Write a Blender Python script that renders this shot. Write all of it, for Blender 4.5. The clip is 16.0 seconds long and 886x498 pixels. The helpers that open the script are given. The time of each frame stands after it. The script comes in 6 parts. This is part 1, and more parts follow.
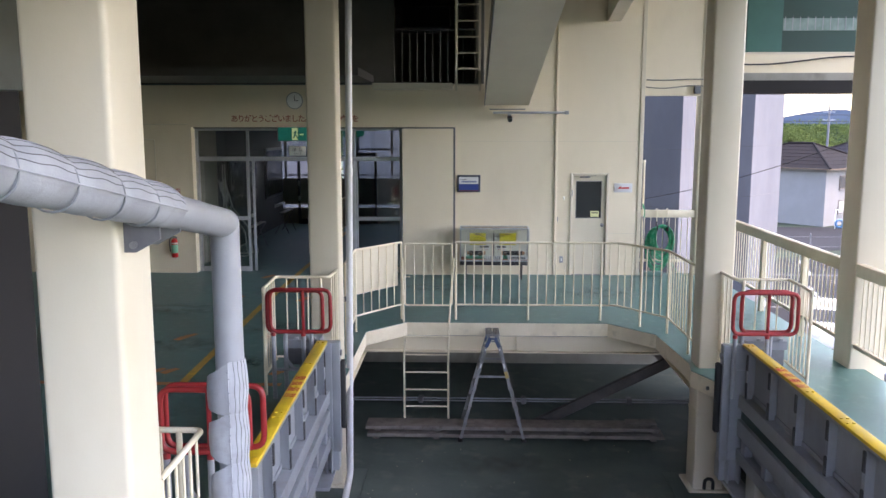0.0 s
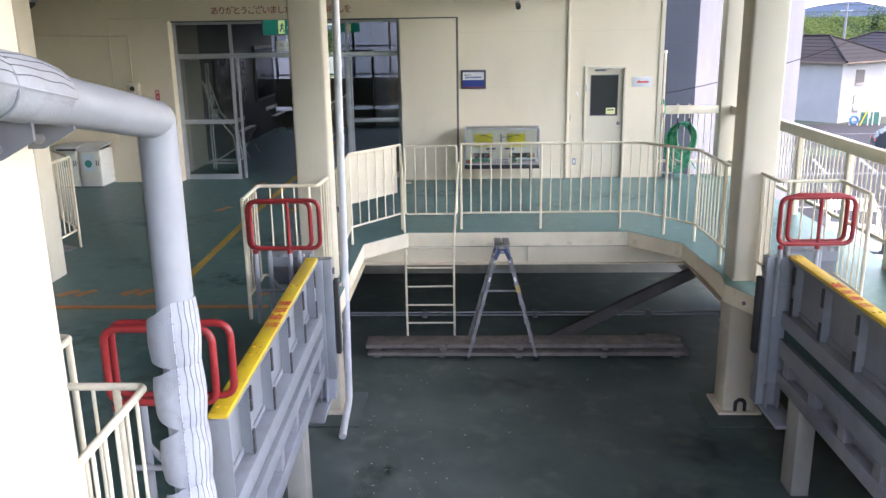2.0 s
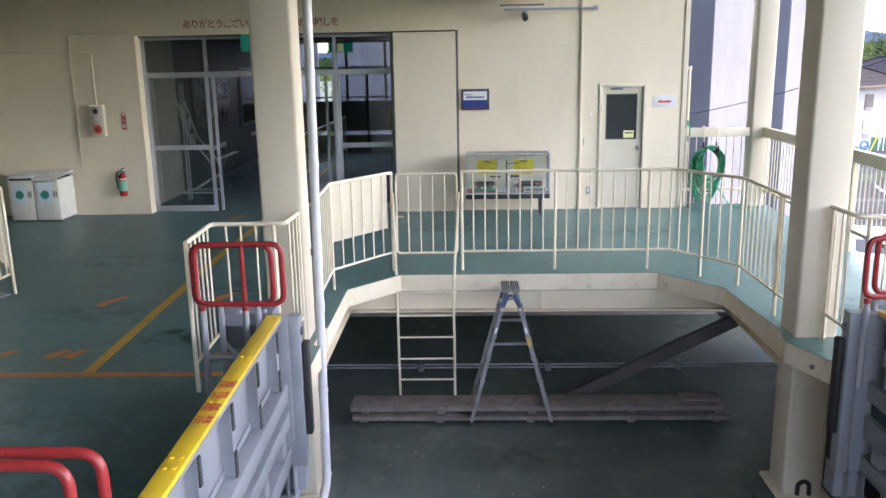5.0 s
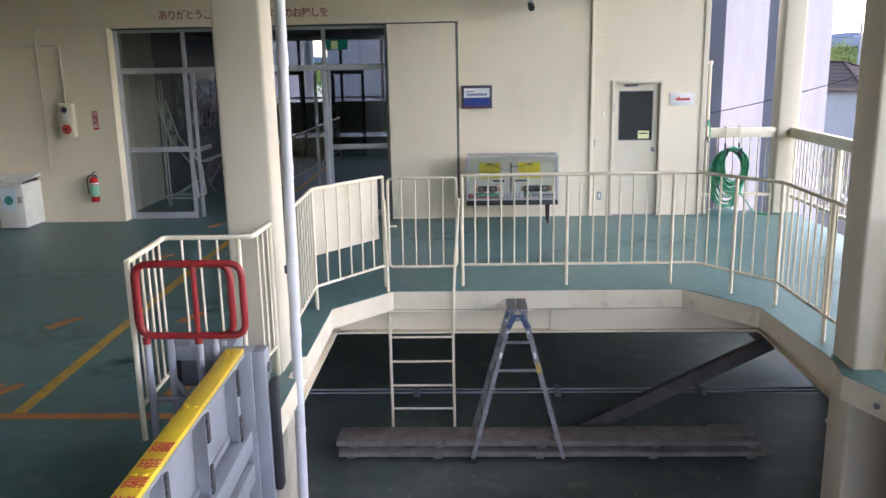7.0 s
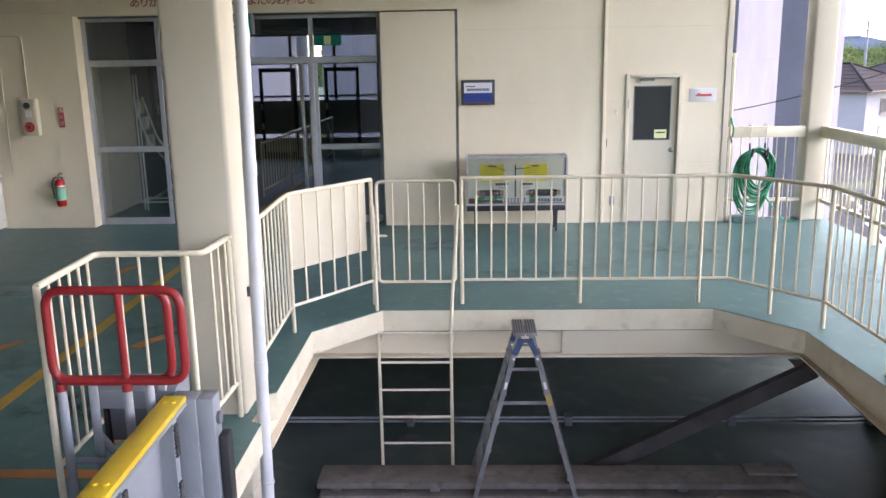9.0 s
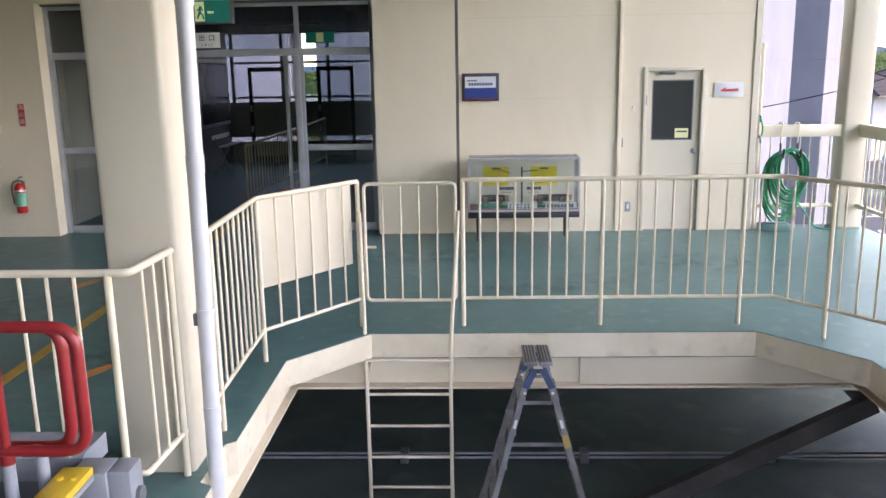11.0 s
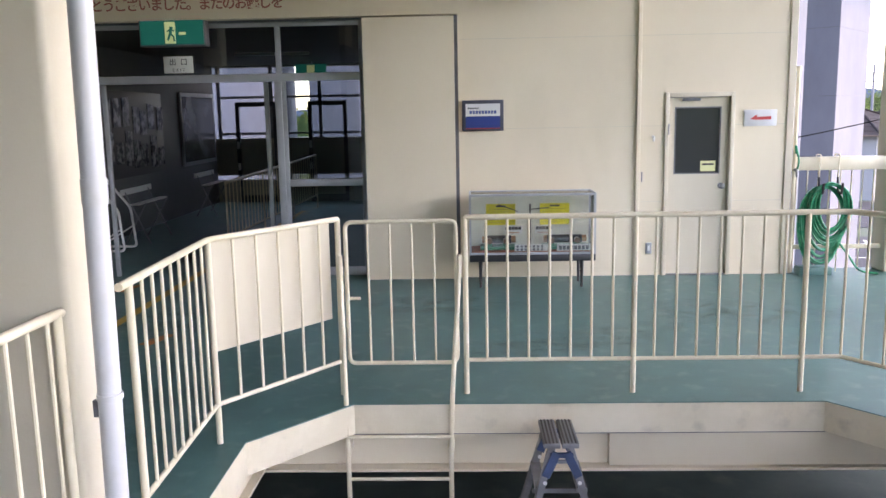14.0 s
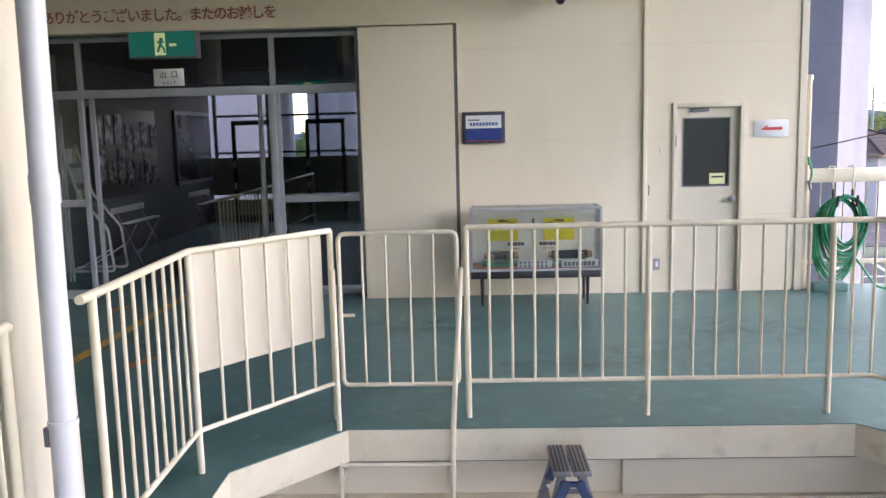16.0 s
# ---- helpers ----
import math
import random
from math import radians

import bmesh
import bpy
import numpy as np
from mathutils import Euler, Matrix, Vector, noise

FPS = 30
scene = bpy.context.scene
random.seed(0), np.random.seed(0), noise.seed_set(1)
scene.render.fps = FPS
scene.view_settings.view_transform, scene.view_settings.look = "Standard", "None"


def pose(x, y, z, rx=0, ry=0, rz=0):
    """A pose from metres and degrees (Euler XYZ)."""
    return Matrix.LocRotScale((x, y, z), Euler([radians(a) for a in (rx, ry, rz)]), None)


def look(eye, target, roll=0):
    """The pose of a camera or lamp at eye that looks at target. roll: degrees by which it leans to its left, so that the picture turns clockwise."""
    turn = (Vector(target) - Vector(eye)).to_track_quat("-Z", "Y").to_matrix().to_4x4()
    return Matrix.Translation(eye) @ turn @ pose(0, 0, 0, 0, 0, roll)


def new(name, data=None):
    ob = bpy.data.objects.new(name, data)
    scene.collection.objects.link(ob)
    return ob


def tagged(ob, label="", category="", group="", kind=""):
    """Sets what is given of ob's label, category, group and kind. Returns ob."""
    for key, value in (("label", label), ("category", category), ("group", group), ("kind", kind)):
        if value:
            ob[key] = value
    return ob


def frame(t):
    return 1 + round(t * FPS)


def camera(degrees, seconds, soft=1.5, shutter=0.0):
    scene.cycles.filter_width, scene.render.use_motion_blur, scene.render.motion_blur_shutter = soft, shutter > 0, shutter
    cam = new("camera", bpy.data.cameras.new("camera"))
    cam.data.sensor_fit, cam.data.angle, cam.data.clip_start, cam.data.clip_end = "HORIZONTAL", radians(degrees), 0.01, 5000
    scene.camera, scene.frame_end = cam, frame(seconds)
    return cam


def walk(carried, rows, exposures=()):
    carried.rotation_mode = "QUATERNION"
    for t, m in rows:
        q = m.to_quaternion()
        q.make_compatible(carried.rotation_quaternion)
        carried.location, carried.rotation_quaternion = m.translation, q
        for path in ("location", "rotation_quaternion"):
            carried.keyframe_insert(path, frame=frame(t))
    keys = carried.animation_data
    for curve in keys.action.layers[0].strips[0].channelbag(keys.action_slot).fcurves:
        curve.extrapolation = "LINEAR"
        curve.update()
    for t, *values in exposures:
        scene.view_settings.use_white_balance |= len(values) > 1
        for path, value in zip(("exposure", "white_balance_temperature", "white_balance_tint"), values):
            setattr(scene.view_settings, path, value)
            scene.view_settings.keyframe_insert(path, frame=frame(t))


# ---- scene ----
cam = camera(56.5, 16.0)
PATH = [
    (0, (0.152, 0.234, 2.999), (0.09, 2.212, 2.707), 0.0),
    (0.5, (0.142, 0.504, 2.952), (0.077, 2.465, 2.562), -0.3),
    (1, (0.119, 0.807, 2.895), (0.051, 2.744, 2.402), -0.8),
    (1.5, (0.119, 1.09, 2.863), (0.048, 3.007, 2.295), -1.0),
    (2, (0.104, 1.364, 2.822), (0.034, 3.294, 2.302), -0.9),
    (2.5, (0.115, 1.644, 2.786), (0.042, 3.574, 2.267), -1.0),
    (3, (0.1, 1.928, 2.749), (0.03, 3.864, 2.251), -1.0),
    (3.5, (0.093, 2.195, 2.698), (0.021, 4.134, 2.212), -1.1),
    (4, (0.086, 2.478, 2.664), (0.015, 4.42, 2.194), -1.1),
    (6.5, (0.084, 3.87, 2.483), (0.009, 5.817, 2.031), -1.1),
    (7, (0.076, 4.151, 2.442), (0.002, 6.099, 1.994), -1.1),
    (7.5, (0.073, 4.438, 2.407), (-0.001, 6.386, 1.962), -1.1),
    (8, (0.071, 4.718, 2.372), (-0.003, 6.666, 1.927), -1.0),
    (8.5, (0.069, 4.991, 2.33), (-0.004, 6.94, 1.886), -1.0),
    (9, (0.068, 5.246, 2.293), (-0.006, 7.195, 1.851), -1.0),
    (11.5, (0.028, 6.616, 2.06), (-0.045, 8.57, 1.639), -1.0),
    (12, (0.017, 6.9, 2.025), (-0.055, 8.855, 1.607), -1.0),
    (12.5, (0.009, 7.153, 1.99), (-0.061, 9.111, 1.588), -1.1),
    (13, (0.002, 7.355, 1.992), (-0.065, 9.324, 1.651), -1.1),
    (13.5, (-0.001, 7.461, 1.972), (-0.067, 9.433, 1.645), -1.1),
    (14, (-0.004, 7.494, 1.917), (-0.072, 9.466, 1.59), -1.1),
    (14.5, (-0.006, 7.508, 1.869), (-0.075, 9.482, 1.558), -1.2),
    (15, (-0.012, 7.558, 1.823), (-0.081, 9.533, 1.52), -1.4),
    (15.5, (-0.016, 7.689, 1.806), (-0.084, 9.665, 1.509), -1.4),
    (16, (-0.013, 7.84, 1.799), (-0.081, 9.82, 1.526), -1.4),
]
walk(cam, [(t, look(eye, target, roll)) for t, eye, target, roll in PATH], exposures=[(0, 3.5, 7800, 22), (1.5, 3.78, 7850, 21), (3, 4.17, 7800, 20), (6.5, 3.83, 7750, 22), (9, 3.92, 7900, 24), (16, 3.8, 7950, 25)])

# ---- light ----
SUN_ELEV, SUN_AZ = radians(58), radians(100)   # azimuth from +y towards +x
world = bpy.data.worlds.new("world")
scene.world = world
world.use_nodes = True
wn = world.node_tree
wn.nodes.clear()
sky = wn.nodes.new("ShaderNodeTexSky")
sky.sky_type = "NISHITA"
sky.sun_disc = False
sky.sun_elevation = SUN_ELEV
sky.sun_rotation = SUN_AZ
sky.dust_density = 1.5
sky.air_density = 1.0
bg = wn.nodes.new("ShaderNodeBackground")
bg.inputs["Strength"].default_value = 0.14
wo = wn.nodes.new("ShaderNodeOutputWorld")
wn.links.new(sky.outputs[0], bg.inputs[0])
wn.links.new(bg.outputs[0], wo.inputs[0])
sun = new("sun", bpy.data.lights.new("sun", "SUN"))
sun.data.energy, sun.data.angle, sun.data.color = 0.35, radians(3), (1.0, 0.94, 0.84)
to_sun = Vector((math.sin(SUN_AZ) * math.cos(SUN_ELEV), math.cos(SUN_AZ) * math.cos(SUN_ELEV), math.sin(SUN_ELEV)))
sun.matrix_world = Matrix.Translation(to_sun * 60) @ to_sun.to_track_quat("Z", "Y").to_matrix().to_4x4()


# ---- materials ----
def mat(name, a, b=None, rough=0.5, metal=0.0, scale=3.0, fine=60.0, bump=0.05, streak=0.0, c=None, spots=0.0, vary=0.0, low=0.38, high=0.66, spec=0.5):
    """Paint, metal or stone with a large and a fine variation, optional stains of colour c and upright streaks."""
    m = bpy.data.materials.new(name)
    m.use_nodes = True
    n, l = m.node_tree.nodes, m.node_tree.links
    p = n["Principled BSDF"]
    b = b or tuple(v * 0.82 for v in a)
    tc = n.new("ShaderNodeTexCoord")
    geo = n.new("ShaderNodeNewGeometry")
    big = n.new("ShaderNodeTexNoise")
    big.inputs["Scale"].default_value, big.inputs["Detail"].default_value, big.inputs["Roughness"].default_value = scale, 6, 0.6
    mp = n.new("ShaderNodeMapping")
    mp.inputs["Scale"].default_value = (1, 1, 1 - 0.85 * streak)
    l.new(geo.outputs["Position"], mp.inputs[0])
    l.new(mp.outputs[0], big.inputs[0])
    rr = n.new("ShaderNodeValToRGB")
    rr.color_ramp.elements[0].position, rr.color_ramp.elements[1].position = low, high
    rr.color_ramp.elements[0].color, rr.color_ramp.elements[1].color = (*b, 1), (*a, 1)
    l.new(big.outputs[0], rr.inputs[0])
    col = rr.outputs[0]
    if c:
        st = n.new("ShaderNodeTexNoise")
        st.inputs["Scale"].default_value, st.inputs["Detail"].default_value = scale * 2.3, 8
        mp2 = n.new("ShaderNodeMapping")
        mp2.inputs["Location"].default_value = (7.3, 2.1, 4.4)
        mp2.inputs["Scale"].default_value = (1, 1, 1 - 0.9 * streak)
        l.new(geo.outputs["Position"], mp2.inputs[0])
        l.new(mp2.outputs[0], st.inputs[0])
        sr = n.new("ShaderNodeMapRange")
        sr.inputs[1].default_value, sr.inputs[2].default_value, sr.inputs[4].default_value = 0.56, 0.74, spots
        l.new(st.outputs[0], sr.inputs[0])
        mx = n.new("ShaderNodeMix")
        mx.data_type = "RGBA"
        l.new(sr.outputs[0], mx.inputs[0])
        l.new(col, mx.inputs[6])
        mx.inputs[7].default_value = (*c, 1)
        col = mx.outputs[2]
    if vary:
        oi = n.new("ShaderNodeObjectInfo")
        vr = n.new("ShaderNodeMapRange")
        vr.inputs[3].default_value, vr.inputs[4].default_value = 1 - vary, 1 + vary
        l.new(oi.outputs["Random"], vr.inputs[0])
        hv = n.new("ShaderNodeHueSaturation")
        l.new(vr.outputs[0], hv.inputs["Value"])
        l.new(col, hv.inputs["Color"])
        col = hv.outputs[0]
    l.new(col, p.inputs["Base Color"])
    p.inputs["Metallic"].default_value, p.inputs["Specular IOR Level"].default_value = metal, spec
    gr = n.new("ShaderNodeTexNoise")
    gr.inputs["Scale"].default_value, gr.inputs["Detail"].default_value = fine, 4
    l.new(geo.outputs["Position"], gr.inputs[0])
    ro = n.new("ShaderNodeMapRange")
    ro.inputs[3].default_value, ro.inputs[4].default_value = max(0.03, rough - 0.12), min(1, rough + 0.12)
    l.new(big.outputs[0], ro.inputs[0])
    l.new(ro.outputs[0], p.inputs["Roughness"])
    if bump:
        bm_ = n.new("ShaderNodeBump")
        bm_.inputs["Strength"].default_value, bm_.inputs["Distance"].default_value = bump, 0.01
        l.new(gr.outputs[0], bm_.inputs["Height"])
        l.new(bm_.outputs[0], p.inputs["Normal"])
    return m


def plain(name, a, rough=0.5, metal=0.0, emit=0.0):
    m = bpy.data.materials.new(name)
    m.use_nodes = True
    p = m.node_tree.nodes["Principled BSDF"]
    p.inputs["Base Color"].default_value = (*a, 1)
    p.inputs["Roughness"].default_value, p.inputs["Metallic"].default_value = rough, metal
    if emit:
        p.inputs["Emission Color"].default_value = (*a, 1)
        p.inputs["Emission Strength"].default_value = emit
    return m


def glass(name, tint=(0.9, 0.95, 0.95), rough=0.0, alpha=0.12):
    """Thin pane: mostly clear, with a mirror-like sheen."""
    m = bpy.data.materials.new(name)
    m.use_nodes = True
    n, l = m.node_tree.nodes, m.node_tree.links
    n.clear()
    out = n.new("ShaderNodeOutputMaterial")
    tr = n.new("ShaderNodeBsdfTransparent")
    tr.inputs[0].default_value = (*tint, 1)
    gl = n.new("ShaderNodeBsdfGlossy")
    gl.inputs["Roughness"].default_value = rough
    fr = n.new("ShaderNodeFresnel")
    fr.inputs[0].default_value = 1.5
    ad = n.new("ShaderNodeMath")
    ad.operation = "MULTIPLY_ADD"
    ad.inputs[1].default_value, ad.inputs[2].default_value = 1.0, alpha * 0.3
    l.new(fr.outputs[0], ad.inputs[0])
    mx = n.new("ShaderNodeMixShader")
    l.new(ad.outputs[0], mx.inputs[0])
    l.new(tr.outputs[0], mx.inputs[1])
    l.new(gl.outputs[0], mx.inputs[2])
    l.new(mx.outputs[0], out.inputs[0])
    return m


CREAM = mat("cream_wall_paint", (0.77, 0.675, 0.525), (0.73, 0.635, 0.49), 0.55, scale=0.7, fine=90, bump=0.06, streak=0.6, c=(0.56, 0.49, 0.36), spots=0.25)
CREAM_COL = mat("cream_column_paint", (0.66, 0.595, 0.48), (0.61, 0.545, 0.435), 0.38, scale=1.2, fine=70, bump=0.04, streak=0.7, c=(0.55, 0.47, 0.34), spots=0.25)
CREAM_RAIL = mat("cream_rail_paint", (0.76, 0.69, 0.54), (0.70, 0.62, 0.47), 0.35, scale=5, fine=60, bump=0.03, c=(0.5, 0.4, 0.28), spots=0.15)
KERB = mat("chipped_white_edge", (0.77, 0.69, 0.55), (0.68, 0.60, 0.46), 0.6, scale=2.5, fine=70, bump=0.12, c=(0.36, 0.32, 0.26), spots=0.5)
GREEN = mat("green_floor_paint", (0.094, 0.208, 0.198), (0.06, 0.15, 0.144), 0.42, scale=3.2, fine=120, bump=0.08, c=(0.17, 0.27, 0.245), spots=0.6, low=0.34, high=0.68)
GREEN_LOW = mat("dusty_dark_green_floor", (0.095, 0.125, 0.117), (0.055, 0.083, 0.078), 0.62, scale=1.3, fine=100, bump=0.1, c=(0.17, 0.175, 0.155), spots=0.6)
UNDER = mat("dim_undercroft_concrete", (0.32, 0.31, 0.28), (0.23, 0.22, 0.2), 0.8, scale=1.2, bump=0.08, streak=0.5, c=(0.1, 0.095, 0.085), spots=0.5)
GREY = mat("grey_steel_paint", (0.27, 0.285, 0.315), (0.21, 0.225, 0.25), 0.42, scale=2.5, fine=80, bump=0.05, streak=0.5, c=(0.16, 0.13, 0.11), spots=0.35)
GREY_DARK = mat("dark_grey_steel", (0.16, 0.165, 0.185), (0.11, 0.11, 0.125), 0.5, scale=3, bump=0.05)
GREY_LIGHT = mat("pale_grey_pipe_paint", (0.33, 0.345, 0.375), (0.28, 0.29, 0.32), 0.36, scale=2, fine=70, bump=0.03, c=(0.26, 0.25, 0.25), spots=0.4)
TYRE = mat("grey_painted_rubber", (0.37, 0.385, 0.425), (0.30, 0.31, 0.345), 0.62, scale=5, fine=110, bump=0.2, c=(0.24, 0.235, 0.24), spots=0.5)
BLACK = mat("black_rubber", (0.025, 0.025, 0.028), (0.015, 0.015, 0.017), 0.7, scale=6, bump=0.1)
YELLOW = mat("yellow_warning_paint", (0.75, 0.50, 0.035), (0.66, 0.42, 0.03), 0.45, scale=4, fine=90, bump=0.05, c=(0.42, 0.27, 0.06), spots=0.45)
RED = mat("red_tube_paint", (0.34, 0.025, 0.028), (0.27, 0.018, 0.022), 0.4, scale=5, bump=0.03, c=(0.2, 0.02, 0.02), spots=0.4)
WHITE_PVC = mat("white_plastic_pipe", (0.62, 0.62, 0.645), (0.57, 0.57, 0.585), 0.35, scale=3, bump=0.02, c=(0.5, 0.47, 0.42), spots=0.3)
WOOD = mat("weathered_planks", (0.225, 0.20, 0.185), (0.14, 0.122, 0.114), 0.75, scale=4, fine=50, bump=0.25, c=(0.07, 0.055, 0.05), spots=0.6, vary=0.12)
ALU = mat("worn_aluminium", (0.29, 0.29, 0.30), (0.19, 0.19, 0.20), 0.46, metal=0.5, scale=6, bump=0.04)
ALU_FRAME = mat("grey_aluminium_frame", (0.46, 0.48, 0.52), (0.40, 0.42, 0.45), 0.38, metal=0.35, scale=4, bump=0.02)
BLUE_CAP = mat("blue_plastic", (0.03, 0.065, 0.16), (0.02, 0.042, 0.10), 0.5, scale=9, bump=0.03)
RUSTY = mat("dusty_brown_steel", (0.09, 0.082, 0.08), (0.055, 0.05, 0.05), 0.75, scale=4, bump=0.1, c=(0.07, 0.055, 0.05), spots=0.5)
YELLOW_LINE = mat("yellow_floor_line", (0.62, 0.36, 0.05), (0.48, 0.28, 0.05), 0.5, scale=5, fine=90, bump=0.05, c=(0.2, 0.2, 0.1), spots=0.6)
ORANGE_LINE = mat("orange_floor_line", (0.60, 0.22, 0.06), (0.46, 0.18, 0.06), 0.5, scale=5, fine=90, bump=0.05, c=(0.2, 0.17, 0.1), spots=0.6)
CONCRETE = mat("lavender_grey_concrete", (0.150, 0.154, 0.18), (0.120, 0.124, 0.147), 0.85, scale=0.6, fine=30, bump=0.1, streak=0.6, c=(0.14, 0.138, 0.155), spots=0.5, spec=0.2)
# Dark tone stands in for the shade inside the hall.
DARK = mat("hall_shade_colour", (0.07, 0.07, 0.065), (0.05, 0.05, 0.047), 0.7, scale=1.5, bump=0.03)
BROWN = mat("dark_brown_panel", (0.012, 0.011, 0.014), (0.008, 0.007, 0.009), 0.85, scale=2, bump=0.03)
GLASS = glass("window_glass", (0.76, 0.80, 0.81))
GLASS_CASE = glass("display_case_glass", (0.97, 0.985, 0.975), 0.0, 0.1)
GLASS_DARK = plain("dark_textured_glass", (0.02, 0.025, 0.03), 0.2)


# ---- building blocks ----
def base_of(ob):
    p, o = Vector((0, 0, 0)), ob
    while o is not None:
        p = p + o.location
        o = o.parent
    return p


def thing(name, at, label, category, group="", kind=""):
    """An Empty at the base of a thing whose parts are meshes under it."""
    e = new(name)
    e.empty_display_size = 0.1
    e.location = at
    return tagged(e, label, category, group, kind)


def mesh_of(name, bm, material, smooth=False):
    me = bpy.data.meshes.new(name)
    bmesh.ops.recalc_face_normals(bm, faces=bm.faces)
    lay = bm.faces.layers.int.get("flat")
    flat = [f[lay] for f in bm.faces] if lay else []
    bm.to_mesh(me)
    bm.free()
    for m in (material if isinstance(material, (list, tuple)) else [material]):
        me.materials.append(m)
    if smooth:
        for f in me.polygons:
            f.use_smooth = not (flat and flat[f.index])
        if flat:
            me.attributes.remove(me.attributes["flat"])
        me.set_sharp_from_angle(angle=radians(38))
    return me


def part(name, bm, material, parent, label="", smooth=True):
    """One mesh, built in world places, as a part of its thing."""
    o = base_of(parent)
    bmesh.ops.translate(bm, vec=-o, verts=bm.verts)
    ob = new(name, mesh_of(name, bm, material, smooth))
    ob.parent = parent
    return tagged(ob, label)


def solid(name, bm, material, label="", category="", group="", kind="", smooth=True):
    """One mesh, built in world places, as a thing of its own."""
    lo = Vector([min(v.co[i] for v in bm.verts) for i in range(3)])
    hi = Vector([max(v.co[i] for v in bm.verts) for i in range(3)])
    at = Vector(((lo.x + hi.x) / 2, (lo.y + hi.y) / 2, lo.z))
    bmesh.ops.translate(bm, vec=-at, verts=bm.verts)
    ob = new(name, mesh_of(name, bm, material, smooth))
    ob.location = at
    return tagged(ob, label, category, group, kind)


def structure(name, bm, material, label, category, smooth=False):
    return solid(name, bm, material, label, category, kind="structure", smooth=smooth)


def shared(name, me, at, parent, rot=None):
    """A piece that shares its mesh with its like."""
    ob = new(name, me)
    ob.parent = parent
    m = Matrix.Translation(Vector(at) - base_of(parent))
    ob.matrix_local = m @ rot if rot else m
    return ob


def box(x0, y0, z0, x1, y1, z1, bevel=0.0, bm=None, seg=2):
    bm = bm or bmesh.new()
    vs = [bm.verts.new(p) for p in ((x0, y0, z0), (x1, y0, z0), (x1, y1, z0), (x0, y1, z0), (x0, y0, z1), (x1, y0, z1), (x1, y1, z1), (x0, y1, z1))]
    fs = [bm.faces.new([vs[i] for i in q]) for q in ((3, 2, 1, 0), (4, 5, 6, 7), (0, 1, 5, 4), (1, 2, 6, 5), (2, 3, 7, 6), (3, 0, 4, 7))]
    if bevel:
        es = list({e for f in fs for e in f.edges})
        bmesh.ops.bevel(bm, geom=es, offset=bevel, segments=seg, affect="EDGES", profile=0.5)
        lay = bm.faces.layers.int.get("flat") or bm.faces.layers.int.new("flat")
        bm.normal_update()
        for f in bm.faces:            # the six main faces stay plane, only the worn edges are rounded
            if max(abs(c) for c in f.normal) > 0.9999:
                f[lay] = 1
    return bm


def prism(points, z0, z1, bm=None):
    """An upright prism over a plan outline."""
    bm = bm or bmesh.new()
    lo = [bm.verts.new((x, y, z0)) for x, y in points]
    hi = [bm.verts.new((x, y, z1)) for x, y in points]
    bm.faces.new(lo[::-1])
    bm.faces.new(hi)
    k = len(points)
    for i in range(k):
        bm.faces.new((lo[i], lo[(i + 1) % k], hi[(i + 1) % k], hi[i]))
    return bm


def extrude_profile(points, axis, a, b, bm=None):
    """A closed outline in the plane across an axis, drawn out along it from a to b."""
    bm = bm or bmesh.new()

    def at(p, t):
        return {"x": (t, p[0], p[1]), "y": (p[0], t, p[1]), "z": (p[0], p[1], t)}[axis]
    lo = [bm.verts.new(at(p, a)) for p in points]
    hi = [bm.verts.new(at(p, b)) for p in points]
    bm.faces.new(lo[::-1])
    bm.faces.new(hi)
    k = len(points)
    for i in range(k):
        bm.faces.new((lo[i], lo[(i + 1) % k], hi[(i + 1) % k], hi[i]))
    return bm


def beam(p, q, w, h, bm=None, bevel=0.0, up=(0, 0, 1)):
    """A bar of section w x h from p to q."""
    bm = bm or bmesh.new()
    p, q = Vector(p), Vector(q)
    d = (q - p).normalized()
    side = d.cross(Vector(up))
    if side.length < 1e-4:
        side = Vector((1, 0, 0))
    side.normalize()
    u = side.cross(d)
    ring = []
    for c in (p, q):
        ring.append([bm.verts.new(c + side * (sx * w / 2) + u * (sz * h / 2)) for sx, sz in ((-1, -1), (1, -1), (1, 1), (-1, 1))])
    fs = [bm.faces.new(ring[0][::-1]), bm.faces.new(ring[1])]
    for i in range(4):
        fs.append(bm.faces.new((ring[0][i], ring[0][(i + 1) % 4], ring[1][(i + 1) % 4], ring[1][i])))
    if bevel:
        bmesh.ops.bevel(bm, geom=list({e for f in fs for e in f.edges}), offset=bevel, segments=2, affect="EDGES", profile=0.5)
    return bm


def rounded(points, radius, steps=5, closed=False):
    """A polyline with its corners rounded."""
    pts = [Vector(p) for p in points]
    out = []
    n = len(pts)
    for i, p in enumerate(pts):
        if not closed and i in (0, n - 1):
            out.append(p)
            continue
        a, b = pts[i - 1], pts[(i + 1) % n]
        r = min(radius, (a - p).length * 0.49, (b - p).length * 0.49)
        s, e = p + (a - p).normalized() * r, p + (b - p).normalized() * r
        for k in range(steps + 1):
            t = k / steps
            out.append(s * (1 - t) ** 2 + p * 2 * t * (1 - t) + e * t * t)
    return out


